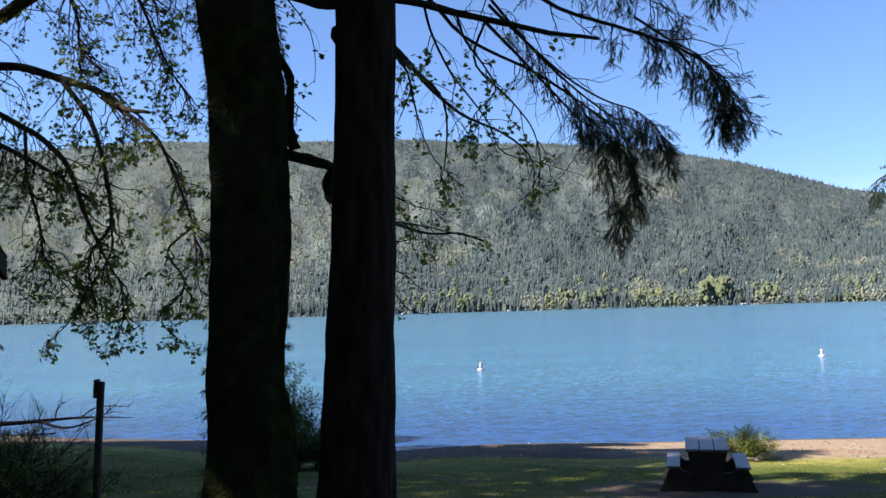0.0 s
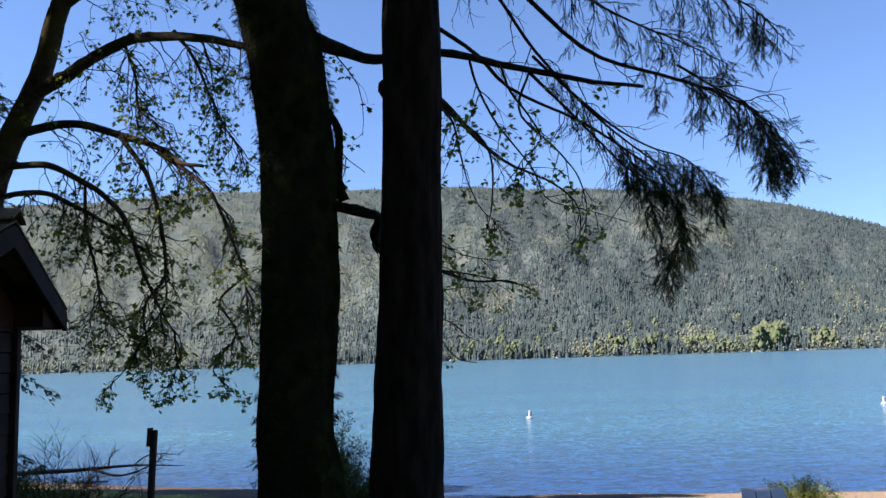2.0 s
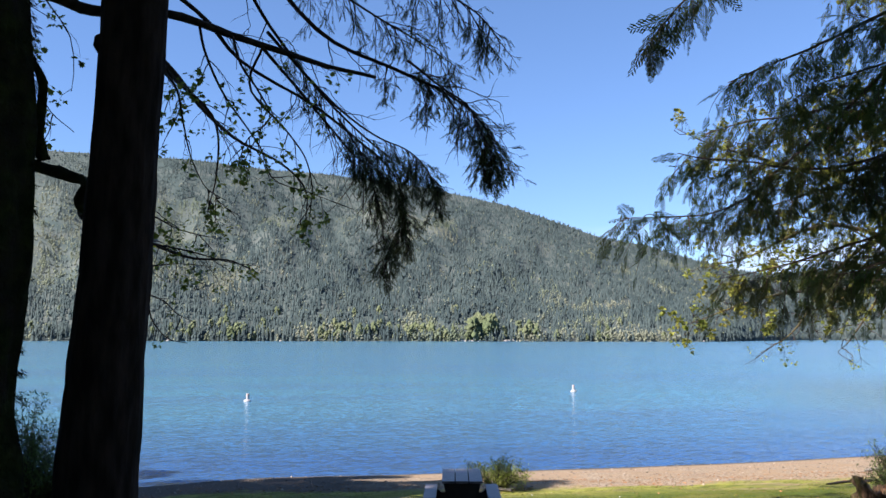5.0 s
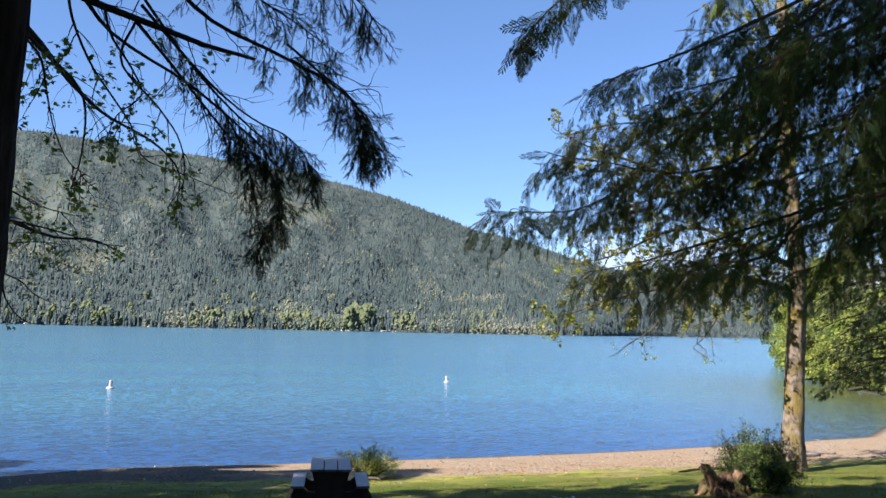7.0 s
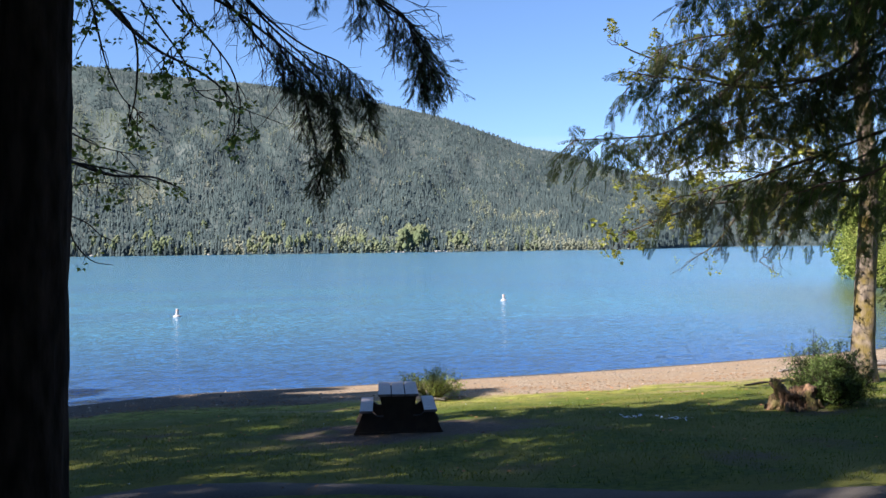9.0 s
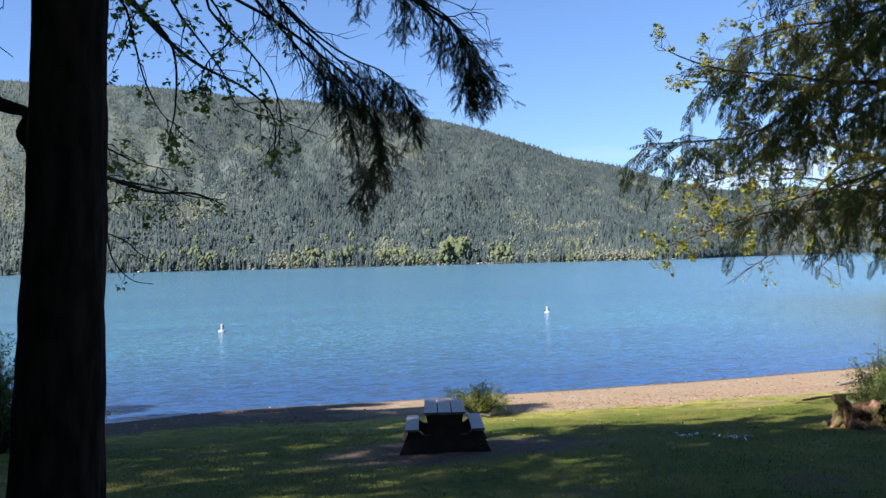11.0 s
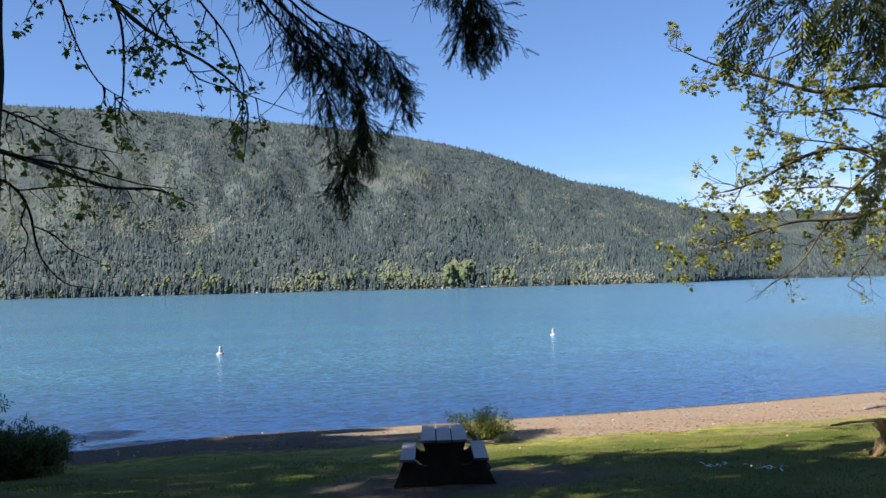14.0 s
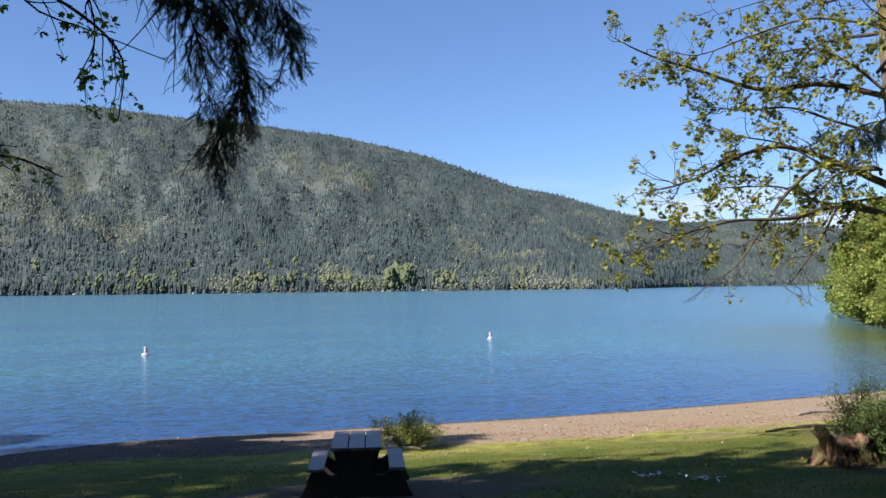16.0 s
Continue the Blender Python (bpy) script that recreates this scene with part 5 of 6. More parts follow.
for nm, me in zip(("upper_bough_mass", "upper_frond_mass"), CROWN[1:]):
    o = new(nm, me)
    o.parent = cedar
    o["kind"] = "stuff"

# the sunlit maple by the beach
RX, RY = 18.1, 20.2
rmaple = thing("maple_tree", "sunlit mossy maple by the beach with golden young leaves", "tree", "trees on the beach edge", at=(RX, RY, ground_at(RX, RY)))
b = Buf()
solid_trunk(b, [(-0.05, 0, -0.4), (0, 0, 0.2), (0.1, 0, 2.5), (0.27, 0, 5.8), (0.02, 0, 9.2), (-0.1, 0, 12.5), (-0.2, 0, 17)], (0.62, 0.37, 0.27, 0.245, 0.215, 0.17, 0.06), (4.4,), 30, 90, 0.07, 0.16, 7)
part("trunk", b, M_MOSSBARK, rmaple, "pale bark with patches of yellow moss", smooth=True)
g = np.random.default_rng(91)
tw, lf = Buf(), Buf()
lines = []
BEACH_LIMBS = []
BEACH_LIMBS.append(([(18.0, 20.2, 9.7), (16.47, 20.8, 10.07), (14.77, 21.0, 9.94), (13.07, 21.1, 10.35), (11.83, 21.1, 10.69), (10.75, 21.1, 11.08)], (0.14, 0.10, 0.06, 0.015), 30, 1.3))
BEACH_LIMBS.append(([(18.1, 20.2, 7.4), (16.48, 20.3, 8.0), (14.86, 20.3, 8.34), (13.59, 20.3, 8.05), (12.35, 20.3, 7.47), (11.1, 20.3, 7.15)], (0.15, 0.10, 0.06, 0.015), 34, 1.3))
BEACH_LIMBS.append(([(18.1, 20.2, 6.7), (16.02, 19.8, 6.92), (14.58, 19.6, 6.64), (13.0, 19.5, 6.55), (11.54, 19.5, 6.15), (10.4, 19.5, 5.7)], (0.13, 0.09, 0.05, 0.015), 34, 1.2))
BEACH_LIMBS.append(([(18.0, 20.3, 11.4), (16.92, 21.3, 11.3), (16.1, 21.4, 10.6), (14.97, 21.5, 10.33)], (0.09, 0.05, 0.015), 18, 1.3))
BEACH_LIMBS.append(([(18.0, 20.2, 7.5), (16.07, 20.0, 7.94), (14.68, 19.7, 7.32), (13.81, 19.6, 6.37), (12.96, 19.5, 5.45), (12.07, 19.5, 4.9)], (0.10, 0.06, 0.012), 28, 1.0))
BEACH_LIMBS.append(([(18.1, 20.2, 6.7), (16.18, 19.6, 6.93), (15.34, 19.4, 6.1), (14.61, 19.3, 5.31), (14.07, 19.2, 4.95)], (0.08, 0.05, 0.012), 22, 1.0))
BEACH_LIMBS.append(([(17.9, 20.4, 13.0), (17.4, 21.5, 12.6), (16.49, 21.8, 12.79), (14.18, 22.0, 12.07)], (0.09, 0.05, 0.012), 24, 1.4))
BEACH_LIMBS.append(([(17.9, 20.4, 10.4), (17.2, 18.8, 10.8), (16.0, 17.8, 10.6), (14.8, 17.3, 10.9)], (0.09, 0.05, 0.012), 22, 1.3))
BEACH_LIMBS.append(([(18.1, 20.2, 9.0), (19.6, 20.4, 9.8), (21.2, 20.8, 10.0), (22.6, 21.2, 9.7)], (0.10, 0.06, 0.012), 26, 1.4))
BEACH_LIMBS.append(([(18.1, 20.2, 7.8), (19.5, 19.6, 8.3), (21.0, 19.2, 8.2), (22.2, 19.0, 7.8)], (0.10, 0.06, 0.012), 24, 1.4))
BEACH_LIMBS.append(([(17.8, 20.3, 13.5), (18.5, 20.9, 14.8), (19.2, 21.2, 15.8)], (0.09, 0.05, 0.012), 24, 1.6))
BEACH_LIMBS.append(([(17.8, 20.3, 14.0), (16.8, 20.0, 15.2), (15.8, 19.6, 15.9)], (0.09, 0.05, 0.012), 24, 1.6))
BEACH_LIMBS.append(([(17.62, 20.07, 7.71), (17.37, 20.01, 7.89), (16.25, 20.19, 7.85), (14.97, 20.34, 8.43), (13.69, 20.47, 8.64), (12.48, 20.68, 9.07)], (0.07, 0.045, 0.012), 22, 0.95))
BEACH_LIMBS.append(([(17.41, 19.41, 11.08), (17.01, 19.44, 11.27), (15.55, 19.81, 11.45), (14.22, 20.18, 11.08), (12.97, 20.67, 10.65), (12.18, 20.89, 10.73)], (0.07, 0.045, 0.012), 22, 0.95))
BEACH_LIMBS.append(([(17.62, 20.06, 7.85), (16.3, 19.9, 7.72), (15.57, 19.93, 7.16), (14.7, 20.07, 6.27), (13.59, 20.4, 5.88)], (0.07, 0.045, 0.012), 22, 0.95))
BEACH_LIMBS.append(([(17.69, 20.1, 8.71), (16.76, 20.57, 9.12), (15.65, 20.86, 9.49), (14.44, 21.25, 9.45), (13.52, 21.59, 9.62)], (0.07, 0.045, 0.012), 22, 0.95))
BEACH_LIMBS.append(([(17.67, 20.11, 7.15), (16.14, 20.13, 6.98), (14.92, 20.42, 7.41), (13.67, 20.69, 7.41), (12.58, 20.94, 7.21)], (0.07, 0.045, 0.012), 22, 0.95))
BEACH_LIMBS.append(([(17.63, 19.89, 9.81), (16.92, 20.3, 10.58), (16.04, 20.65, 10.98), (15.17, 20.83, 10.9), (14.44, 20.92, 11.46)], (0.07, 0.045, 0.012), 22, 0.95))
for i, (pts, rr, n1, ln) in enumerate(BEACH_LIMBS):
    q = limb_part(rmaple, pts, [0.58 * x for x in rr], M_LIMB if i < 6 or i > 11 else M_TWIG, 8, 28, 0.08, 80 + i)
    t1 = sprout(q, int(n1 * (0.55 if i in (4, 5) else 0.95)), ln, g, 0.2, 0.9, 0.012, 0.12, buf=tw, crooked=0.2)
    t2 = [x for l in t1 for x in sprout(l, 4, ln * 0.42, g, 0.1, 0.9, 0.006, 0.15, buf=tw, sides=3, steps=4, crooked=0.2)]
    if i in (4, 5):
        leaf_clusters(lf, t1[::2] + t2[::4], 0, 7, 0.085, g, YOUNG, 0.4)
    else:
        lines += t1 + t2[::2]
leaf_clusters(lf, lines[::2], 0, 14, 0.115, g, LOBED, 0.3)
leaf_clusters(lf, lines[1::2], 0, 13, 0.125, g, YOUNG, 0.3)
foliage(rmaple, ((tw, M_TWIG, "twig_mass"), (lf, M_LEAFGOLD, "leaves")), "", None)


# a fir at the edge of the beach, one long bough reaching behind the maple
FIR_SHORE = conifer_meshes("fir_shore", 14, 3.0, 3.6, 0.2, 9, 170, 90, size=0.18, fine=True)
sfir = conifer(FIR_SHORE, 25.6, 23.3, "fir with drooping boughs at the edge of the beach", 0.0, 1.0, "trees on the beach edge")
g = np.random.default_rng(29)
tw, nd = Buf(), Buf()
q = limb_part(sfir, [(25.6, 23.3, 9.0)] + [(20.63, 22.41, 9.64), (19.2, 21.71, 9.45), (18.15, 21.37, 9.14), (17.58, 21.31, 8.59)], (0.05, 0.03, 0.01), M_TWIG, 6, 24, 0.05, 131, name="long_bough")
t1 = sprout(q, 46, 0.95, g, 0.9, 1.0, 0.01, 0.35, 0.8, buf=tw, crooked=0.1)
t2 = [x for l in t1 for x in sprout(l, 4, 0.4, g, 0.7, 0.95, 0.004, 0.15, 0.8, buf=tw, sides=3, steps=3, crooked=0.1)]
pos, ax = leaf_points(t1 + t2, 6, g, 0.03, 0.1)
scatter(nd, *TWIGLET, pos, ax + np.array((0, 0, -0.4)) + g.standard_normal(pos.shape) * 0.35, unit(g, len(pos)) + np.array((0, 0, 0.3)), 0.12 + 0.08 * g.random(len(pos)))
foliage(sfir, ((tw, M_TWIG, "twig_mass"), (nd, M_NEEDLE, "needle_mass")), "", None)

# ---- trees on the point of land to the east ----
def broadleaf_meshes(name, tall, wide, seed, leaves=5200, low=0.12):
    """A bushy shoreline tree: a trunk with limbs, and a crown of many leaf tufts with an uneven outline."""
    g = np.random.default_rng(seed)
    bt, bf = Buf(), Buf()
    tube(bt, [(0, 0, -0.5), (0.1, 0, tall * 0.3), (0, 0.2, tall * 0.8)], (0.22, 0.16, 0.05), 8)
    cl = []
    for i in range(46):
        a, u = g.random() * 6.283, g.random()
        z = tall * (low + (0.92 - low) * u)
        rr = wide * math.sin(math.pi * min(0.96, 0.22 + 0.75 * u)) ** 0.7 * (0.35 + 0.65 * g.random())
        c = np.array((math.cos(a) * rr, math.sin(a) * rr, z))
        tube(bt, [(0, 0, z * 0.6), c * np.array((0.6, 0.6, 0.92)), c], (0.06, 0.03, 0.01), 4, cap=False)
        cl.append(c)
    cl = np.array(cl)
    k = g.integers(0, len(cl), leaves)
    pos = cl[k] + unit(g, leaves) * (wide * 0.30 * g.random(leaves) ** 0.5)[:, None] * np.array((1, 1, 0.75))
    scatter(bf, *SPRIG, pos, unit(g, leaves) + np.array((0, 0, -0.4)), unit(g, leaves) * 0.8 + np.array((0, 0, 1.0)), 0.30 + 0.25 * g.random(leaves))
    return bt.mesh(name + "_trunk", M_TWIG), bf.mesh(name + "_leaves", M_SHORETREE)


BROAD = (broadleaf_meshes("broad_a", 14, 4.6, 5, 6500), broadleaf_meshes("broad_b", 10, 4.0, 6, 5200, 0.05), broadleaf_meshes("broad_c", 17, 5.0, 7, 7000))
POINT_TREES = []
POINT_TREES.append((85, 95, 0, 1.0, 0))
POINT_TREES.append((92, 102, 1, 1.1, 1))
POINT_TREES.append((101, 112, 0, 0.9, 2))
POINT_TREES.append((79, 84, 1, 1.0, 3))
POINT_TREES.append((88, 90, 2, 1.0, 4))
POINT_TREES.append((78, 79, 0, 0.95, 5))
POINT_TREES.append((74, 72, 1, 1.05, 0.6))
POINT_TREES.append((82, 80, 2, 0.9, 1.6))
POINT_TREES.append((71, 66, 0, 0.9, 2.6))
POINT_TREES.append((78, 70, 2, 0.95, 3.6))
POINT_TREES.append((97, 100, 2, 1.05, 4.6))
POINT_TREES.append((106, 112, 2, 1.0, 5.6))
POINT_TREES.append((72, 60, 2, 1.0, 0.2))
POINT_TREES.append((66, 56, 0, 0.9, 1.2))
POINT_TREES.append((110, 122, 1, 1.1, 2.2))
POINT_TREES.append((65, 61, 1, 0.8, 0.3))
POINT_TREES.append((68, 68, 1, 0.75, 1.3))
POINT_TREES.append((71, 74, 1, 0.8, 2.3))
POINT_TREES.append((75, 82, 1, 0.7, 3.3))
POINT_TREES.append((80, 90, 1, 0.7, 4.3))
POINT_TREES.append((85, 97, 1, 0.75, 5.3))
POINT_TREES.append((91, 104, 1, 0.7, 0.9))
POINT_TREES.append((58, 40, 2, 0.9, 1.0))
POINT_TREES.append((64, 47, 0, 1.0, 2.0))
POINT_TREES.append((50, 30, 2, 0.85, 3.0))
for x, y, k, sz, tn in POINT_TREES:
    y = min(y * 1.06 if y > 75 else y, float(shore(x)) - 1.2)
    t = thing("shore_tree", "leafy spring-green tree leaning over the lake shore", "tree", "trees on the point", at=(x, y, max(0.1, ground_at(x, y) - 0.2)))
    t.rotation_euler[2], t.scale = tn, (sz,) * 3
    for nm, me in zip(("trunk", "crown"), BROAD[k]):
        o = new(nm, me)
        o.parent = t
        if nm == "crown":
            o["kind"] = "stuff"


# ---- shrubs ----
def shrub(name, label, x, y, stems, tall, wide, mat, leaf, seed, clusters=3, per=3, template=NARROW, group="shrubs by the lawn", droop=0.1, bare=0.0, twigs=7):
    g = np.random.default_rng(seed)
    t = thing(name, label, "shrub", group, at=(x, y, ground_at(x, y) - 0.03))
    bs, bl = Buf(), Buf()
    lines = []
    for i in range(stems):
        a = g.random() * 6.283
        d = np.array((math.cos(a), math.sin(a), 0)) * wide * g.random() ** 0.6
        h = tall * (0.55 + 0.5 * g.random()) * (1.08 - 0.5 * np.linalg.norm(d) / max(wide, 0.01))
        q = curve_points([d * 0.15, d * 0.55 + np.array((0, 0, h * 0.5)), d + np.array((0, 0, h))], 8)
        tube(bs, q, (0.012, 0.004), 4, cap=False)
        tw = sprout(q, twigs, tall * 0.32, g, droop, 0.9, 0.004, 0.2, buf=bs, sides=3, steps=4)
        lines += tw + [q]
    part("stem_mass", bs, M_TWIG, t, kind="stuff")
    if leaf:
        keep = [l for l in lines if g.random() >= bare]
        leaf_clusters(bl, keep, clusters, per, leaf, g, template, 0.2, 0.15)
        part("leaves", bl, mat, t, kind="stuff")
    return t


shrub("willow_shrub", "yellow-green young willow shrub at the beach edge", 6.4, 24.4, 46, 1.15, 0.95, M_WILLOW, 0.085, 3, 3, 3)
shrub("shrub", "dark leafy shrub on the lawn edge by the water", -5.0, 23.4, 110, 1.35, 1.15, M_BUSH, 0.075, 4, 5, 4)
shrub("shrub", "dark leafy shrub on the lawn edge by the water", -6.4, 23.9, 50, 1.5, 1.1, M_BUSH, 0.075, 14, 4, 4)
shrub("shrub", "tall thin-twigged shrub with small leaves", -6.15, 22.6, 44, 2.9, 0.95, M_BUSH, 0.10, 5, 4, 4)
shrub("shrub", "dense green shrub growing beside the old stump", 12.75, 14.6, 110, 1.2, 0.7, M_BUSH, 0.065, 6, 4, 4)
shrub("shrub", "dense green shrub growing beside the old stump", 12.8, 15.5, 70, 1.5, 0.62, M_BUSH, 0.06, 7, 3, 3)
shrub("bare_shrub", "leafless grey-twigged shrub beside the hut", -6.8, 10.3, 64, 1.9, 1.6, M_BUSH, 0.04, 8, 1, 1, droop=-0.15, bare=0.95, twigs=34)
shrub("shrub", "low dark shrub in shade beside the post", -6.6, 9.7, 130, 1.4, 1.15, M_BUSH, 0.065, 9, 4, 3)
shrub("shrub", "low dark shrub in shade beside the post", -7.8, 10.2, 100, 1.5, 1.2, M_BUSH, 0.065, 10, 4, 3)
shrub("shrub", "low dark shrub growing round a leafless one", -6.2, 11.0, 60, 0.95, 0.9, M_BUSH, 0.06, 11, 3, 3)


# ---- the toilet hut ----
HUT = pose(-2.66, 3.01, 3.42, 0, 0, math.degrees(math.atan2(0.944, -0.331)))
# local x runs along the gable wall away from the camera, local y along the ridge to the west
hut = thing("toilet_hut", "small brown park toilet hut with a ribbed metal roof", "hut")
hut.matrix_world = HUT
SPAN, LONG, EAVE, RISE = 2.70, 3.1, 2.36, 0.46
A0, B0, WALL = 0.30, 0.24, SPAN - 0.60
part("floor_slab", box_bm(WALL + 0.3, LONG - 0.2, 0.16, (SPAN / 2, LONG / 2, 0.02), 0.01), M_CONCRETE, hut, "concrete slab")
x0, x1, y0, y1 = A0, SPAN - A0, B0, LONG - B0


def hut_wall(name, sx, sy, at, mat=M_HUTWALL):
    return part(name, box_bm(sx, sy, EAVE - 0.1, at, 0.004), mat, hut)


hut_wall("side_wall", 0.10, y1 - y0, (x0 + 0.05, (y0 + y1) / 2, EAVE / 2 + 0.05))
hut_wall("side_wall", 0.10, y1 - y0, (x1 - 0.05, (y0 + y1) / 2, EAVE / 2 + 0.05))
hut_wall("end_wall", x1 - x0 - 0.21, 0.10, (SPAN / 2, y1 - 0.05, EAVE / 2 + 0.05))
# gable wall with its doorway, in lapped boards
bd = 0.145
for side, (xa, xb) in enumerate(((x0 + 0.104, 0.86), (1.84, x1 - 0.104))):
    for i in range(16):
        part("board", box_bm(xb - xa, 0.03, bd - 0.006, ((xa + xb) / 2, y0 + 0.05, 0.12 + bd * (i + 0.5)), 0.004, rx=-4), M_HUTTRIM, hut)
part("corner_board", box_bm(0.10, 0.05, EAVE - 0.12, (x0 + 0.052, y0 + 0.02, EAVE / 2 + 0.05), 0.005), M_HUTTRIM, hut)
part("corner_board", box_bm(0.10, 0.05, EAVE - 0.12, (x1 - 0.052, y0 + 0.02, EAVE / 2 + 0.05), 0.005), M_HUTTRIM, hut)
gable = prism_bm([(x0 + 0.12, 2.185), (x1 - 0.12, 2.185), (x1 - 0.12, EAVE - 0.01), (SPAN / 2, EAVE + RISE * 0.78), (x0 + 0.12, EAVE - 0.01)], 0.08, (0, y0 + 0.06, 0), 0.003)
part("gable_panel", gable, M_HUTWALL, hut)
part("gable_panel", prism_bm([(x0 + 0.02, EAVE + 0.002), (x1 - 0.02, EAVE + 0.002), (SPAN / 2, EAVE + RISE * 0.78)], 0.08, (0, y1 - 0.06, 0), 0.003), M_HUTWALL, hut)
part("lintel", box_bm(1.10, 0.06, 0.10, (1.35, y0 + 0.03, 2.13), 0.005), M_HUTTRIM, hut)
for xx in (0.905, 1.795):
    part("door_jamb", box_bm(0.085, 0.07, 2.0, (xx, y0 + 0.03, 1.08), 0.005), M_HUTTRIM, hut)
door = part("door", box_bm(0.80, 0.045, 1.96, (1.35, y0 + 0.04, 1.09), 0.004), M_HUTTRIM, hut, "plain grey-brown door")
sign = part("sign", box_bm(0.37, 0.012, 0.37, (1.50, y0 + 0.008, 1.97), 0.02), M_SIGNBACK, door, "dark sign with pale pictogram panels")


def sign_piece(outline):
    return prism_bm(outline, 0.004, (1.50, y0 - 0.001, 1.97), 0)


for sgn in (-1, 1):
    part("sign_panel", sign_piece([(sgn * 0.012, -0.155), (sgn * 0.16, -0.155), (sgn * 0.16, 0.075), (sgn * 0.012, 0.16)][::sgn]), M_SIGNWHITE, door)
    part("sign_mark", prism_bm([(sgn * 0.045, -0.12), (sgn * 0.115, -0.12), (sgn * 0.125, -0.02), (sgn * 0.10, 0.06), (sgn * 0.06, 0.06), (sgn * 0.035, -0.02)][::sgn], 0.004, (1.50, y0 - 0.005, 1.97), 0), M_SIGNBACK, door)
part("latch_plate", box_bm(0.09, 0.02, 0.20, (1.73, y0 + 0.008, 1.80), 0.006), M_STEEL, door, "dull steel latch plate")
part("latch_handle", box_bm(0.03, 0.05, 0.10, (1.73, y0 - 0.02, 1.80), 0.006), M_STEEL, door)
# roof: two ribbed slopes, ridge cap and barge boards
pitch = math.atan2(RISE, SPAN / 2)
slope = math.hypot(RISE, SPAN / 2) + 0.06


def roof_slope(flip):
    bb = Buf()
    ribs, prof = 20, []
    step = LONG / ribs
    for i in range(ribs):
        yy = i * step
        prof += [(yy, 0.0), (yy + step * 0.70, 0.0), (yy + step * 0.77, 0.03), (yy + step * 0.90, 0.03), (yy + step * 0.97, 0.0)]
    prof.append((LONG, 0.0))
    pts = []
    for t in (0.0, 0.012):
        for k in (0, 1):
            for yy, zz in prof:
                d = slope * k
                x, z = -0.05 + d * math.cos(pitch), EAVE - 0.02 + d * math.sin(pitch)
                x, z = x - math.sin(pitch) * (zz + t), z + math.cos(pitch) * (zz + t)
                pts.append((SPAN - x if flip else x, yy, z))
    m = len(prof)
    fs = []
    for i in range(m - 1):
        fs += [[i, i + 1, m + i + 1, m + i], [2 * m + i, 3 * m + i, 3 * m + i + 1, 2 * m + i + 1], [i, 2 * m + i, 2 * m + i + 1, i + 1], [m + i, m + i + 1, 3 * m + i + 1, 3 * m + i]]
    fs += [[0, m, 3 * m, 2 * m], [m - 1, 3 * m - 1, 4 * m - 1, 2 * m - 1]]
    bb.add(pts, fs)
    return bb


for flip in (False, True):
    part("roof_sheet", roof_slope(flip), M_ROOF, hut, "ribbed metal sheet with lichen")
part("ridge_cap", prism_bm([(-0.14, -0.055), (0, 0.02), (0.14, -0.055), (0.14, -0.04), (0, 0.036), (-0.14, -0.04)], LONG + 0.04, (SPAN / 2, LONG / 2, EAVE + RISE + 0.05), 0), M_ROOF, hut)
for flip in (False, True):
    for yy in (0.02, LONG - 0.02):
        d = math.cos(pitch) * slope
        a, c = (-0.05, EAVE - 0.035), (-0.05 + d, EAVE - 0.035 + math.sin(pitch) * slope)
        pts = [(a[0], a[1] - 0.15), (c[0], c[1] - 0.15), (c[0], c[1]), a]
        part("barge_board", prism_bm([(SPAN - px if flip else px, pz) for px, pz in pts], 0.035, (0, yy, 0), 0.003), M_HUTTRIM, hut)
    xx = -0.02 if not flip else SPAN + 0.02
    part("fascia", box_bm(0.03, LONG - 0.08, 0.15, (xx, LONG / 2, EAVE - 0.10), 0.004), M_HUTWALL, hut)
    eave_box = [(0.0, EAVE - 0.17), (A0 + 0.13, EAVE - 0.17), (A0 + 0.13, EAVE + 0.08), (0.0, EAVE - 0.045)]
    part("soffit", prism_bm([(SPAN - ex if flip else ex, ez) for ex, ez in eave_box], LONG - 0.12, (0, LONG / 2, 0), 0), M_HUTWALL, hut)


# ---- the picnic table ----
table = thing("picnic_table", "weathered picnic table with plank top and dark end frames", "picnic table")
table.matrix_world = pose(3.515, 15.09, 1.915, 0, 0, -10.5)
TL = 1.52
for i in (-1, 0, 1):
    part("top_plank", box_bm(0.238, TL, 0.045, (i * 0.255, TL / 2, 0.735), 0.006), M_TABLE, table, "worn pale-topped plank")
for sgn in (-1, 1):
    part("bench_plank", box_bm(0.24, TL, 0.045, (sgn * 0.60, TL / 2, 0.435), 0.006), M_TABLE, table, "worn pale-topped plank")
for yy in (0.16, TL - 0.16):
    part("end_pedestal", prism_bm([(-0.27, 0.30), (0.27, 0.30), (0.31, 0.55), (0.345, 0.71), (-0.345, 0.71), (-0.31, 0.55)], 0.12, (0, yy, 0), 0.012), M_TABLELEG, table)
    part("end_base", prism_bm([(-0.82, 0.04), (0.82, 0.04), (0.78, 0.12), (0.66, 0.41), (0.50, 0.41), (0.40, 0.33), (-0.40, 0.33), (-0.50, 0.41), (-0.66, 0.41), (-0.78, 0.12)], 0.12, (0, yy, 0), 0.01), M_TABLELEG, table)
    part("skid", box_bm(1.66, 0.16, 0.07, (0, yy, 0.015), 0.008), M_TABLELEG, table)
part("stretcher", box_bm(0.10, TL - 0.46, 0.14, (0, TL / 2, 0.5), 0.008), M_TABLELEG, table)

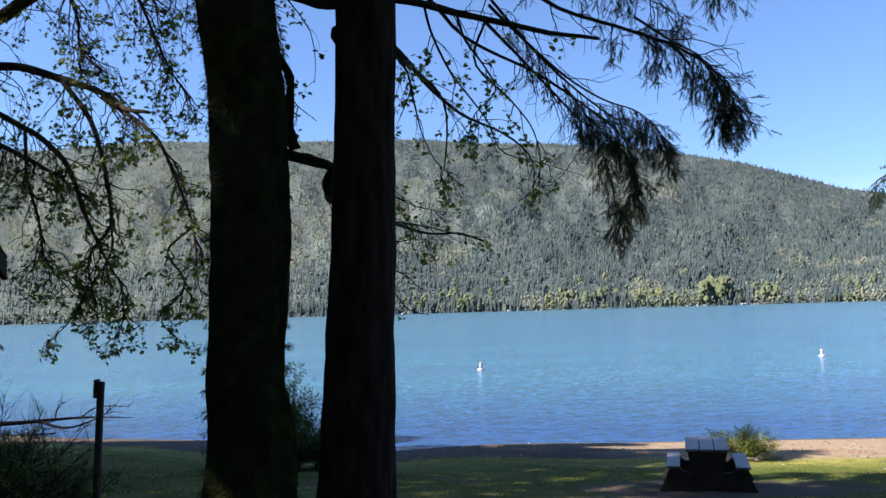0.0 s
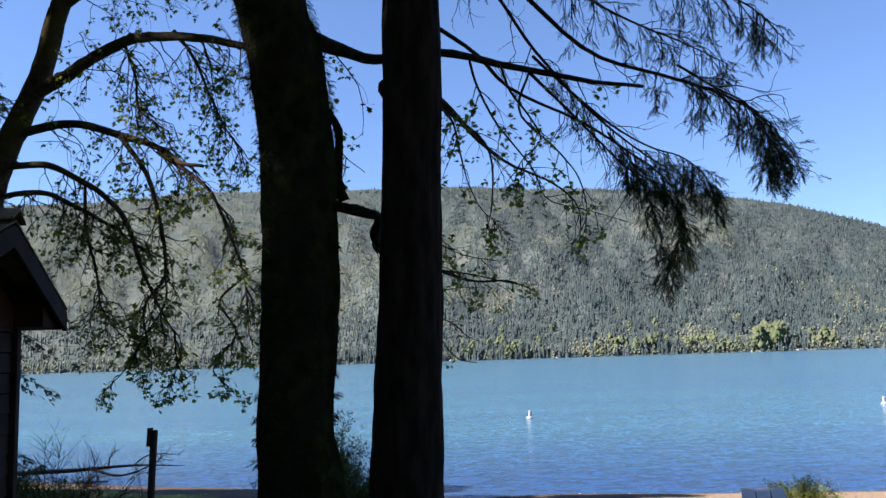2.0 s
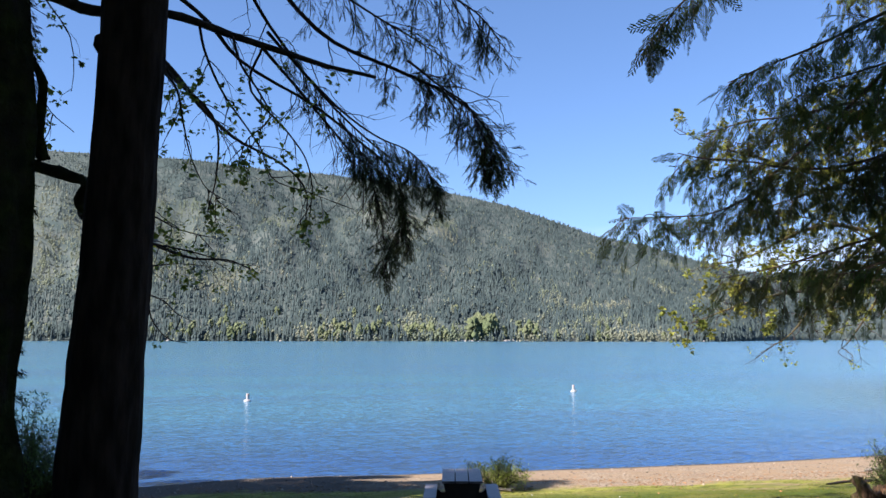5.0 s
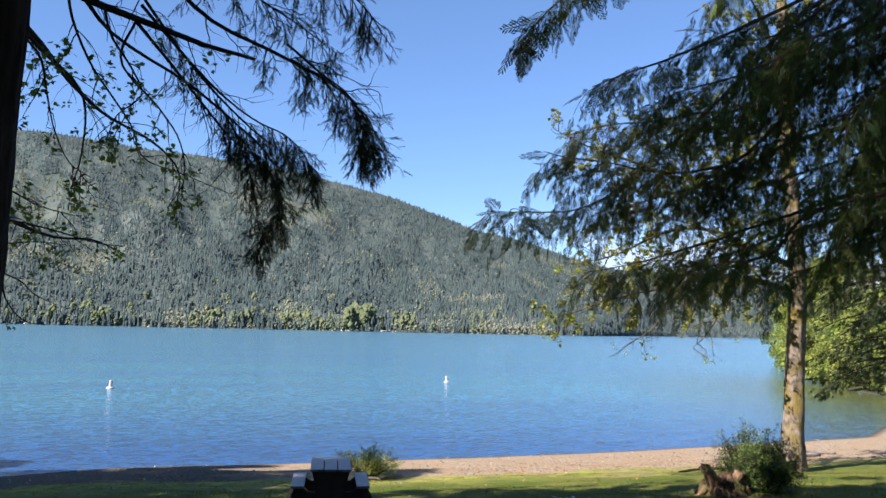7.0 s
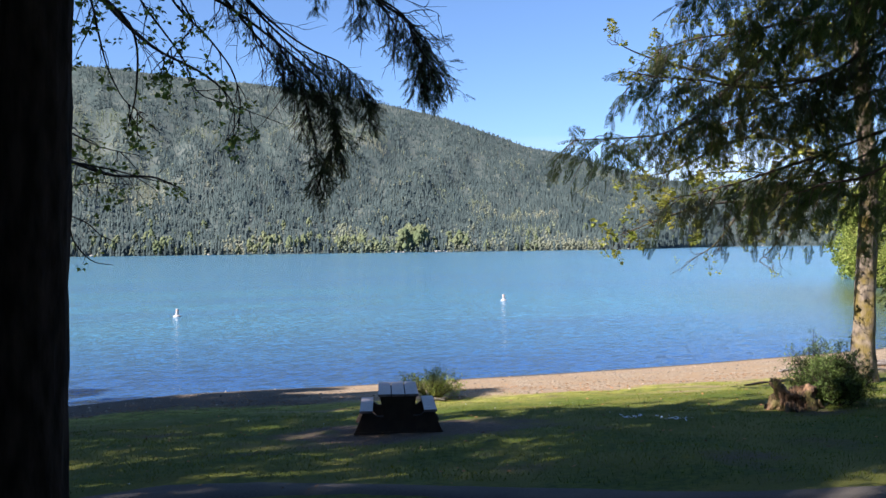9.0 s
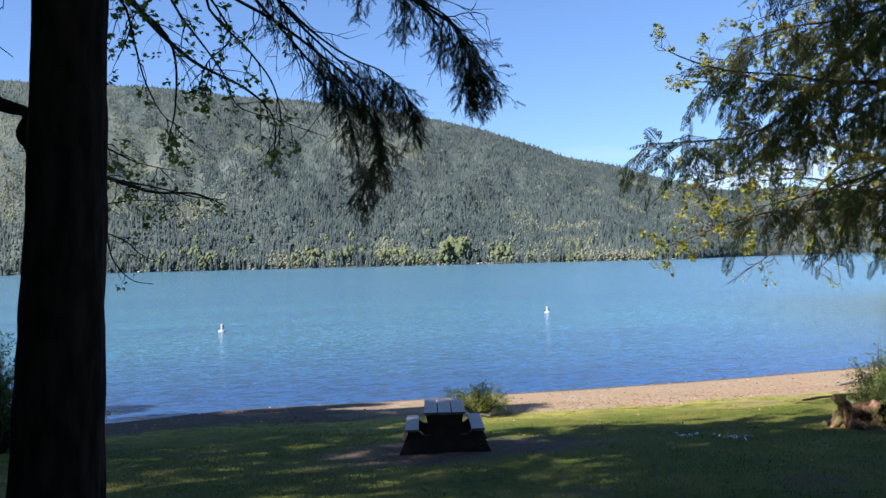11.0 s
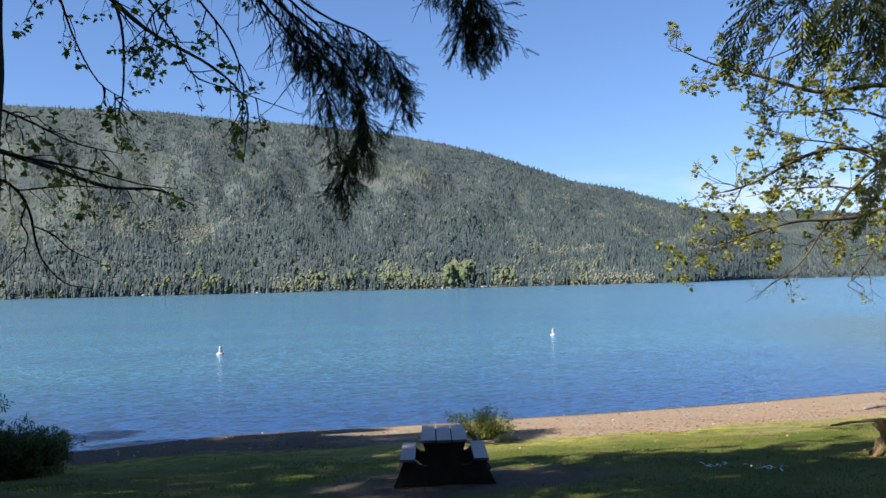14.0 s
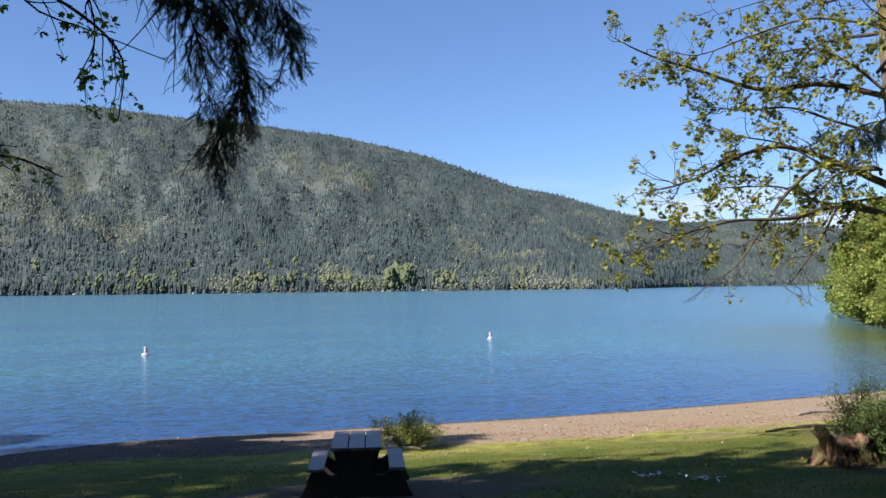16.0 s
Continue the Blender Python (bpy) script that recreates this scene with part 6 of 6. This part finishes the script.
# ---- things on the lawn, the beach and the water ----
px, py = -4.75, 9.2
post = thing("post", "dark weathered timber post with a small board", "post", at=(px, py, ground_at(px, py)))
post.rotation_euler[1] = radians(2.6)
part("post_shaft", box_bm(0.068, 0.068, 2.25, (0, 0, 0.78), 0.008), M_POST, post)
part("small_board", box_bm(0.035, 0.10, 0.22, (-0.053, 0, 1.82), 0.006), M_POST, post)


def buoy(x, y, lean, label):
    t = thing("marker_buoy", label, "buoy", "marker buoys", at=(x, y, 0))
    t.rotation_euler, t.scale = (radians(lean), radians(lean * 0.4), 0.4), (0.7, 0.7, 0.7)
    lathe = lambda prof, sides=20: (np.array([(r * math.cos(a), r * math.sin(a), z) for r, z in prof for a in np.linspace(0, 6.283185, sides, endpoint=False)]),
                                    [[i * sides + j, i * sides + (j + 1) % sides, (i + 1) * sides + (j + 1) % sides, (i + 1) * sides + j] for i in range(len(prof) - 1) for j in range(sides)])
    bb = Buf()
    bb.add(*lathe([(0.01, -0.25), (0.40, -0.2), (0.44, -0.03), (0.46, 0.09), (0.40, 0.17), (0.24, 0.25), (0.01, 0.27)]))
    part("float_collar", bb, M_BUOY, t, smooth=True)
    bb = Buf()
    bb.add(*lathe([(0.19, 0.22), (0.19, 0.5), (0.18, 0.91), (0.165, 0.94), (0.01, 0.95)]))
    part("can", bb, M_BUOY, t)
    bb = Buf()
    bb.add(*lathe([(0.175, 0.76), (0.195, 0.765), (0.194, 0.80), (0.175, 0.805)]))
    part("band", bb, M_ORANGE, t, "faded orange band")


buoy(-3.35, 73.0, 3, "white can buoy with a float collar on the lake")
buoy(27.9, 81.7, -3, "white can buoy with a float collar on the lake")

# old stump
g = np.random.default_rng(8)
sx, sy = 11.72, 14.7
stump = thing("tree_stump", "ragged rotten stump with moss, hollow on top", "stump", at=(sx, sy, ground_at(sx, sy)))
b = Buf()
sides = 96
prof = ((0.47, -0.15), (0.43, 0.02), (0.40, 0.10), (0.38, 0.20), (0.375, 0.30), (0.38, 0.40), (0.40, 0.50), (0.38, 0.57), (0.31, 0.56), (0.27, 0.44), (0.22, 0.30), (0.06, 0.24))
ang = np.linspace(0, 6.283185, sides, endpoint=False)
v = []
for i, (r, z) in enumerate(prof):
    for j, a in enumerate(ang):
        c, sn = math.cos(a), math.sin(a)
        w = noise.noise(Vector((c * 1.6, sn * 1.6, z * 1.2 + 3)))
        w2 = noise.noise(Vector((c * 7, sn * 7, z * 3)))
        w3 = noise.noise(Vector((c * 17, sn * 17, z * 9)))
        rr = r * (1 + 0.42 * w + 0.38 * w2 + 0.30 * w3)
        # two standing lobes with a rotted gap that faces the lawn
        lobe = 0.7 + 0.32 * math.cos(2 * (a - 2.9)) + 0.22 * math.cos(a - 2.7)
        rag = 0.16 * noise.noise(Vector((c * 4, sn * 4, 9))) + 0.10 * noise.noise(Vector((c * 14, sn * 14, 2)))
        top = max(0.25, 0.36 + 0.60 * lobe) + rag
        zz = z * top if z > 0 else z
        v.append((rr * c * 1.02 - 0.22 * zz, rr * sn * 0.9, zz + 0.03 * w3))
b.add(v, [[i * sides + j, i * sides + (j + 1) % sides, (i + 1) * sides + (j + 1) % sides, (i + 1) * sides + j] for i in range(len(prof) - 1) for j in range(sides)] + [[(len(prof) - 1) * sides + j for j in range(sides)]])
part("stump_wood", b, M_STUMP, stump, smooth=True)
for k in range(7):
    a = k * 0.9 + 0.3
    c, sn = math.cos(a), math.sin(a)
    b = Buf()
    tube(b, curve_points([(0.4 * c, 0.35 * sn, 0.14), (0.52 * c, 0.42 * sn, 0.02), (0.68 * c, 0.55 * sn, -0.08)], 7), (0.09, 0.06, 0.03), 8, 0.08, g)
    part("root", b, M_STUMP, stump, smooth=True)

# driftwood: a fallen tree in the shallows, logs and sticks on the beach
g = np.random.default_rng(15)
log = thing("driftwood_log", "dark fallen tree lying out into the water", "log", at=(-26.6, 39.2, 0.1))
b = Buf()
for pts, r in (([(-2, -1, 0.2), (2, 0, 0.25), (5, 1.0, 0.35), (8.1, 0.2, 0.4)], (0.26, 0.2, 0.1, 0.03)), ([(3.0, 0.4, 0.3), (5.0, 0.0, 0.0), (6.6, 1.0, 0.6)], (0.13, 0.1, 0.02)), ([(5, 1, 0.3), (5.6, 1.0, 0.75), (6.4, 1.0, 0.9), (7.6, 0.8, 0.85)], (0.07, 0.05, 0.02)),
               ([(6.1, 0.3, 0.0), (6.5, 0.3, 0.5), (6.9, 0.3, 0.8)], (0.05, 0.03)), ([(3.8, 0.8, 0.3), (3.9, 0.8, 0.8), (4.1, 0.8, 1.1)], (0.07, 0.03)), ([(-1, -0.5, 0.1), (2, -2, -0.1), (5.2, -1.6, -0.05)], (0.18, 0.12, 0.05))):
    q = curve_points(pts, 14)
    tube(b, q, [0.55 * x for x in r], 9, 0.07, g)
    sprout(q, 6, 0.9, g, -0.2, 0.9, 0.02, 0.4, buf=b, crooked=0.2)
part("log_wood", b, M_WETLOG, log, smooth=True)
for i, (x, y, ln, r, tn) in enumerate(((22.6, 25.4, 2.6, 0.12, 0.2), (24.5, 26.6, 1.8, 0.09, -0.15), (20.8, 23.2, 2.0, 0.08, 0.5), (20.6, 26.4, 1.7, 0.05, 0.15), (7.0, 24.0, 0.9, 0.045, 0.3), (6.4, 23.8, 0.6, 0.04, -0.6), (7.3, 24.2, 0.7, 0.04, 1.0), (16.0, 21.8, 1.6, 0.04, 0.2), (17.2, 22.1, 1.3, 0.035, -0.2))):
    dark = 15 < x < 18
    t = thing("driftwood", "dark fallen stick lying in the grass" if dark else "bleached driftwood stick lying on the beach edge", "driftwood", "driftwood on the beach", at=(x, y, ground_at(x, y) + r * 0.6))
    t.rotation_euler[2] = tn
    b = Buf()
    tube(b, curve_points([(-ln / 2, 0, 0), (0, 0.06 * ln, 0.02), (ln / 2, -0.03 * ln, 0)], 12), (r, r * 0.9, r * 0.5), 9, 0.08, g)
    part("wood", b, M_POST if dark else M_DRIFT, t, smooth=True)

# asphalt path across the foot of the bank
b = Buf()
n = 46
xs = np.linspace(-9, 30, n)
far_edge = np.where(xs > -0.3, 11.1 - 0.555 * xs, 11.27 + 0.5 * (xs + 0.3))
rows_ = [far_edge + 0.05 * np.sin(xs * 2.1), far_edge - 0.36, far_edge - 0.72, far_edge - 1.08, far_edge - 1.45 + 0.05 * np.sin(xs * 1.7)]
v = []
for r, up in zip(rows_, (-0.03, 0.02, 0.022, 0.02, -0.08)):
    v += [(x, y, float(rolling(np.float64(x), np.float64(y))) + up) for x, y in zip(xs, r)]
b.add(v, [[j * n + i, (j + 1) * n + i, (j + 1) * n + i + 1, j * n + i + 1] for j in range(4) for i in range(n - 1)])
whole("path", b, M_PATH, "old grey asphalt path across the lawn", "path", kind="structure", smooth=True)

# ---- grass, pebbles, fallen leaves and daisies ----
g = np.random.default_rng(50)


def lawn_edge(x, y):
    return y + 0.03 * x + 0.45 * np.minimum(x + 6, 0) < 24.4 + 1.3 * np.clip((5 - x) / 4, 0, 1) + 0.45 * np.sin(x * 0.9) + 0.3 * np.sin(x * 2.3 + 1)


n = 170000
x, y = g.uniform(-16, 20, n), g.uniform(7.0, 28.5, n)
worn = ((x - 3.9) * 0.33) ** 2 + ((y - 15.6) * 0.52) ** 2
ok = lawn_edge(x, y) & (y > np.where(x > -0.3, 11.2 - 0.555 * x, 11.35 + 0.5 * (x + 0.3))) & (worn + g.normal(0, 0.35, n) > 1.0) & (y < shore(x) - 3) & ((y < 20.5) | (g.random(n) < 0.35))
x, y = x[ok], y[ok]
b = Buf()
z = rolling(x, y)
k = len(x)
lean = g.standard_normal((k, 3)) * 0.45
lean[:, 2] = 1
scatter(b, np.array([(-0.09, 0, 0), (0.09, 0, 0), (0, 1, 0.1)]), [[0, 1, 2]], np.stack([x, y, z - 0.004], -1), lean, unit(g, k), 0.028 + 0.034 * g.random(k))
whole("grass", b, M_BLADE, "short mown lawn grass", "grass", kind="stuff")

n = 7000
x = g.uniform(-14, 34, n)
y = shore(x) - g.uniform(0.05, 11.5, n)
ok = ~lawn_edge(x, y)
x, y = x[ok], y[ok]
b = Buf()
sz = 0.007 + 0.04 * g.random(len(x)) ** 7
lumps(b, np.stack([x, y, rolling(x, y) + sz * 0.3], -1), sz, g, jag=0.12, squash=0.6)
whole("pebbles", b, M_PEBBLE, "mixed brown and grey beach pebbles", "pebbles", kind="stuff")

n = 70
x, y = g.uniform(-10, 15, n), g.uniform(9.5, 22, n)
b = Buf()
nrm = g.standard_normal((n, 3)) * 0.3 + np.array((0, 0, 1))
tv = np.array([(math.cos(a) * 0.5, math.sin(a) * 0.5, 0) for a in np.linspace(0, 6.283, 7, endpoint=False)])
scatter(b, tv, [list(range(7))], np.stack([x, y, rolling(x, y) + 0.055], -1), np.cross(nrm, unit(g, n)), nrm, 0.016 + 0.01 * g.random(n))
whole("daisies", b, M_WHITEBIT, "tiny white daisies scattered over the lawn", "flowers", kind="stuff")
n = 34
tuft = np.arange(n) % 2
x, y = 8.12 + 0.42 * tuft + g.normal(0, 0.13, n), 14.75 - 0.72 * tuft + g.normal(0, 0.16, n)
b = Buf()
scatter(b, *NARROW, np.stack([x, y, rolling(x, y) + 0.035], -1), unit(g, n) * np.array((1, 1, 0.2)), np.array((0, 0, 1.0)) + unit(g, n) * 0.3, 0.06 + 0.09 * g.random(n))
whole("feathers", b, M_WHITEBIT, "white feathers scattered on the grass", "feathers", kind="stuff")
n = 700
x, y = g.uniform(-8, 18, n), g.uniform(9, 27, n)
b = Buf()
scatter(b, *LOBED, np.stack([x, y, rolling(x, y) + 0.03], -1), unit(g, n) * np.array((1, 1, 0.2)), np.array((0, 0, 1.0)) + unit(g, n) * 0.4, 0.03 + 0.045 * g.random(n))
whole("fallen_leaves", b, M_LITTER, "brown fallen leaves on the lawn and beach", "leaves", kind="stuff")
# rusty litter and small drift along the top of the beach
n = 3800
x = g.uniform(-9, 24, n)
y = 24.9 - 0.03 * x + 0.45 * np.sin(x * 0.9) + g.normal(0.5, 0.75, n) + g.exponential(0.7, n)
b = Buf()
scatter(b, *NARROW, np.stack([x, y, rolling(x, y) + 0.02], -1), unit(g, n) * np.array((1, 1, 0.15)), np.array((0, 0, 1.0)) + unit(g, n) * 0.4, 0.04 + 0.12 * g.random(n) ** 2)
whole("leaf_litter", b, M_LITTER, "rust-brown leaf litter strewn along the upper beach", "leaves", kind="stuff")
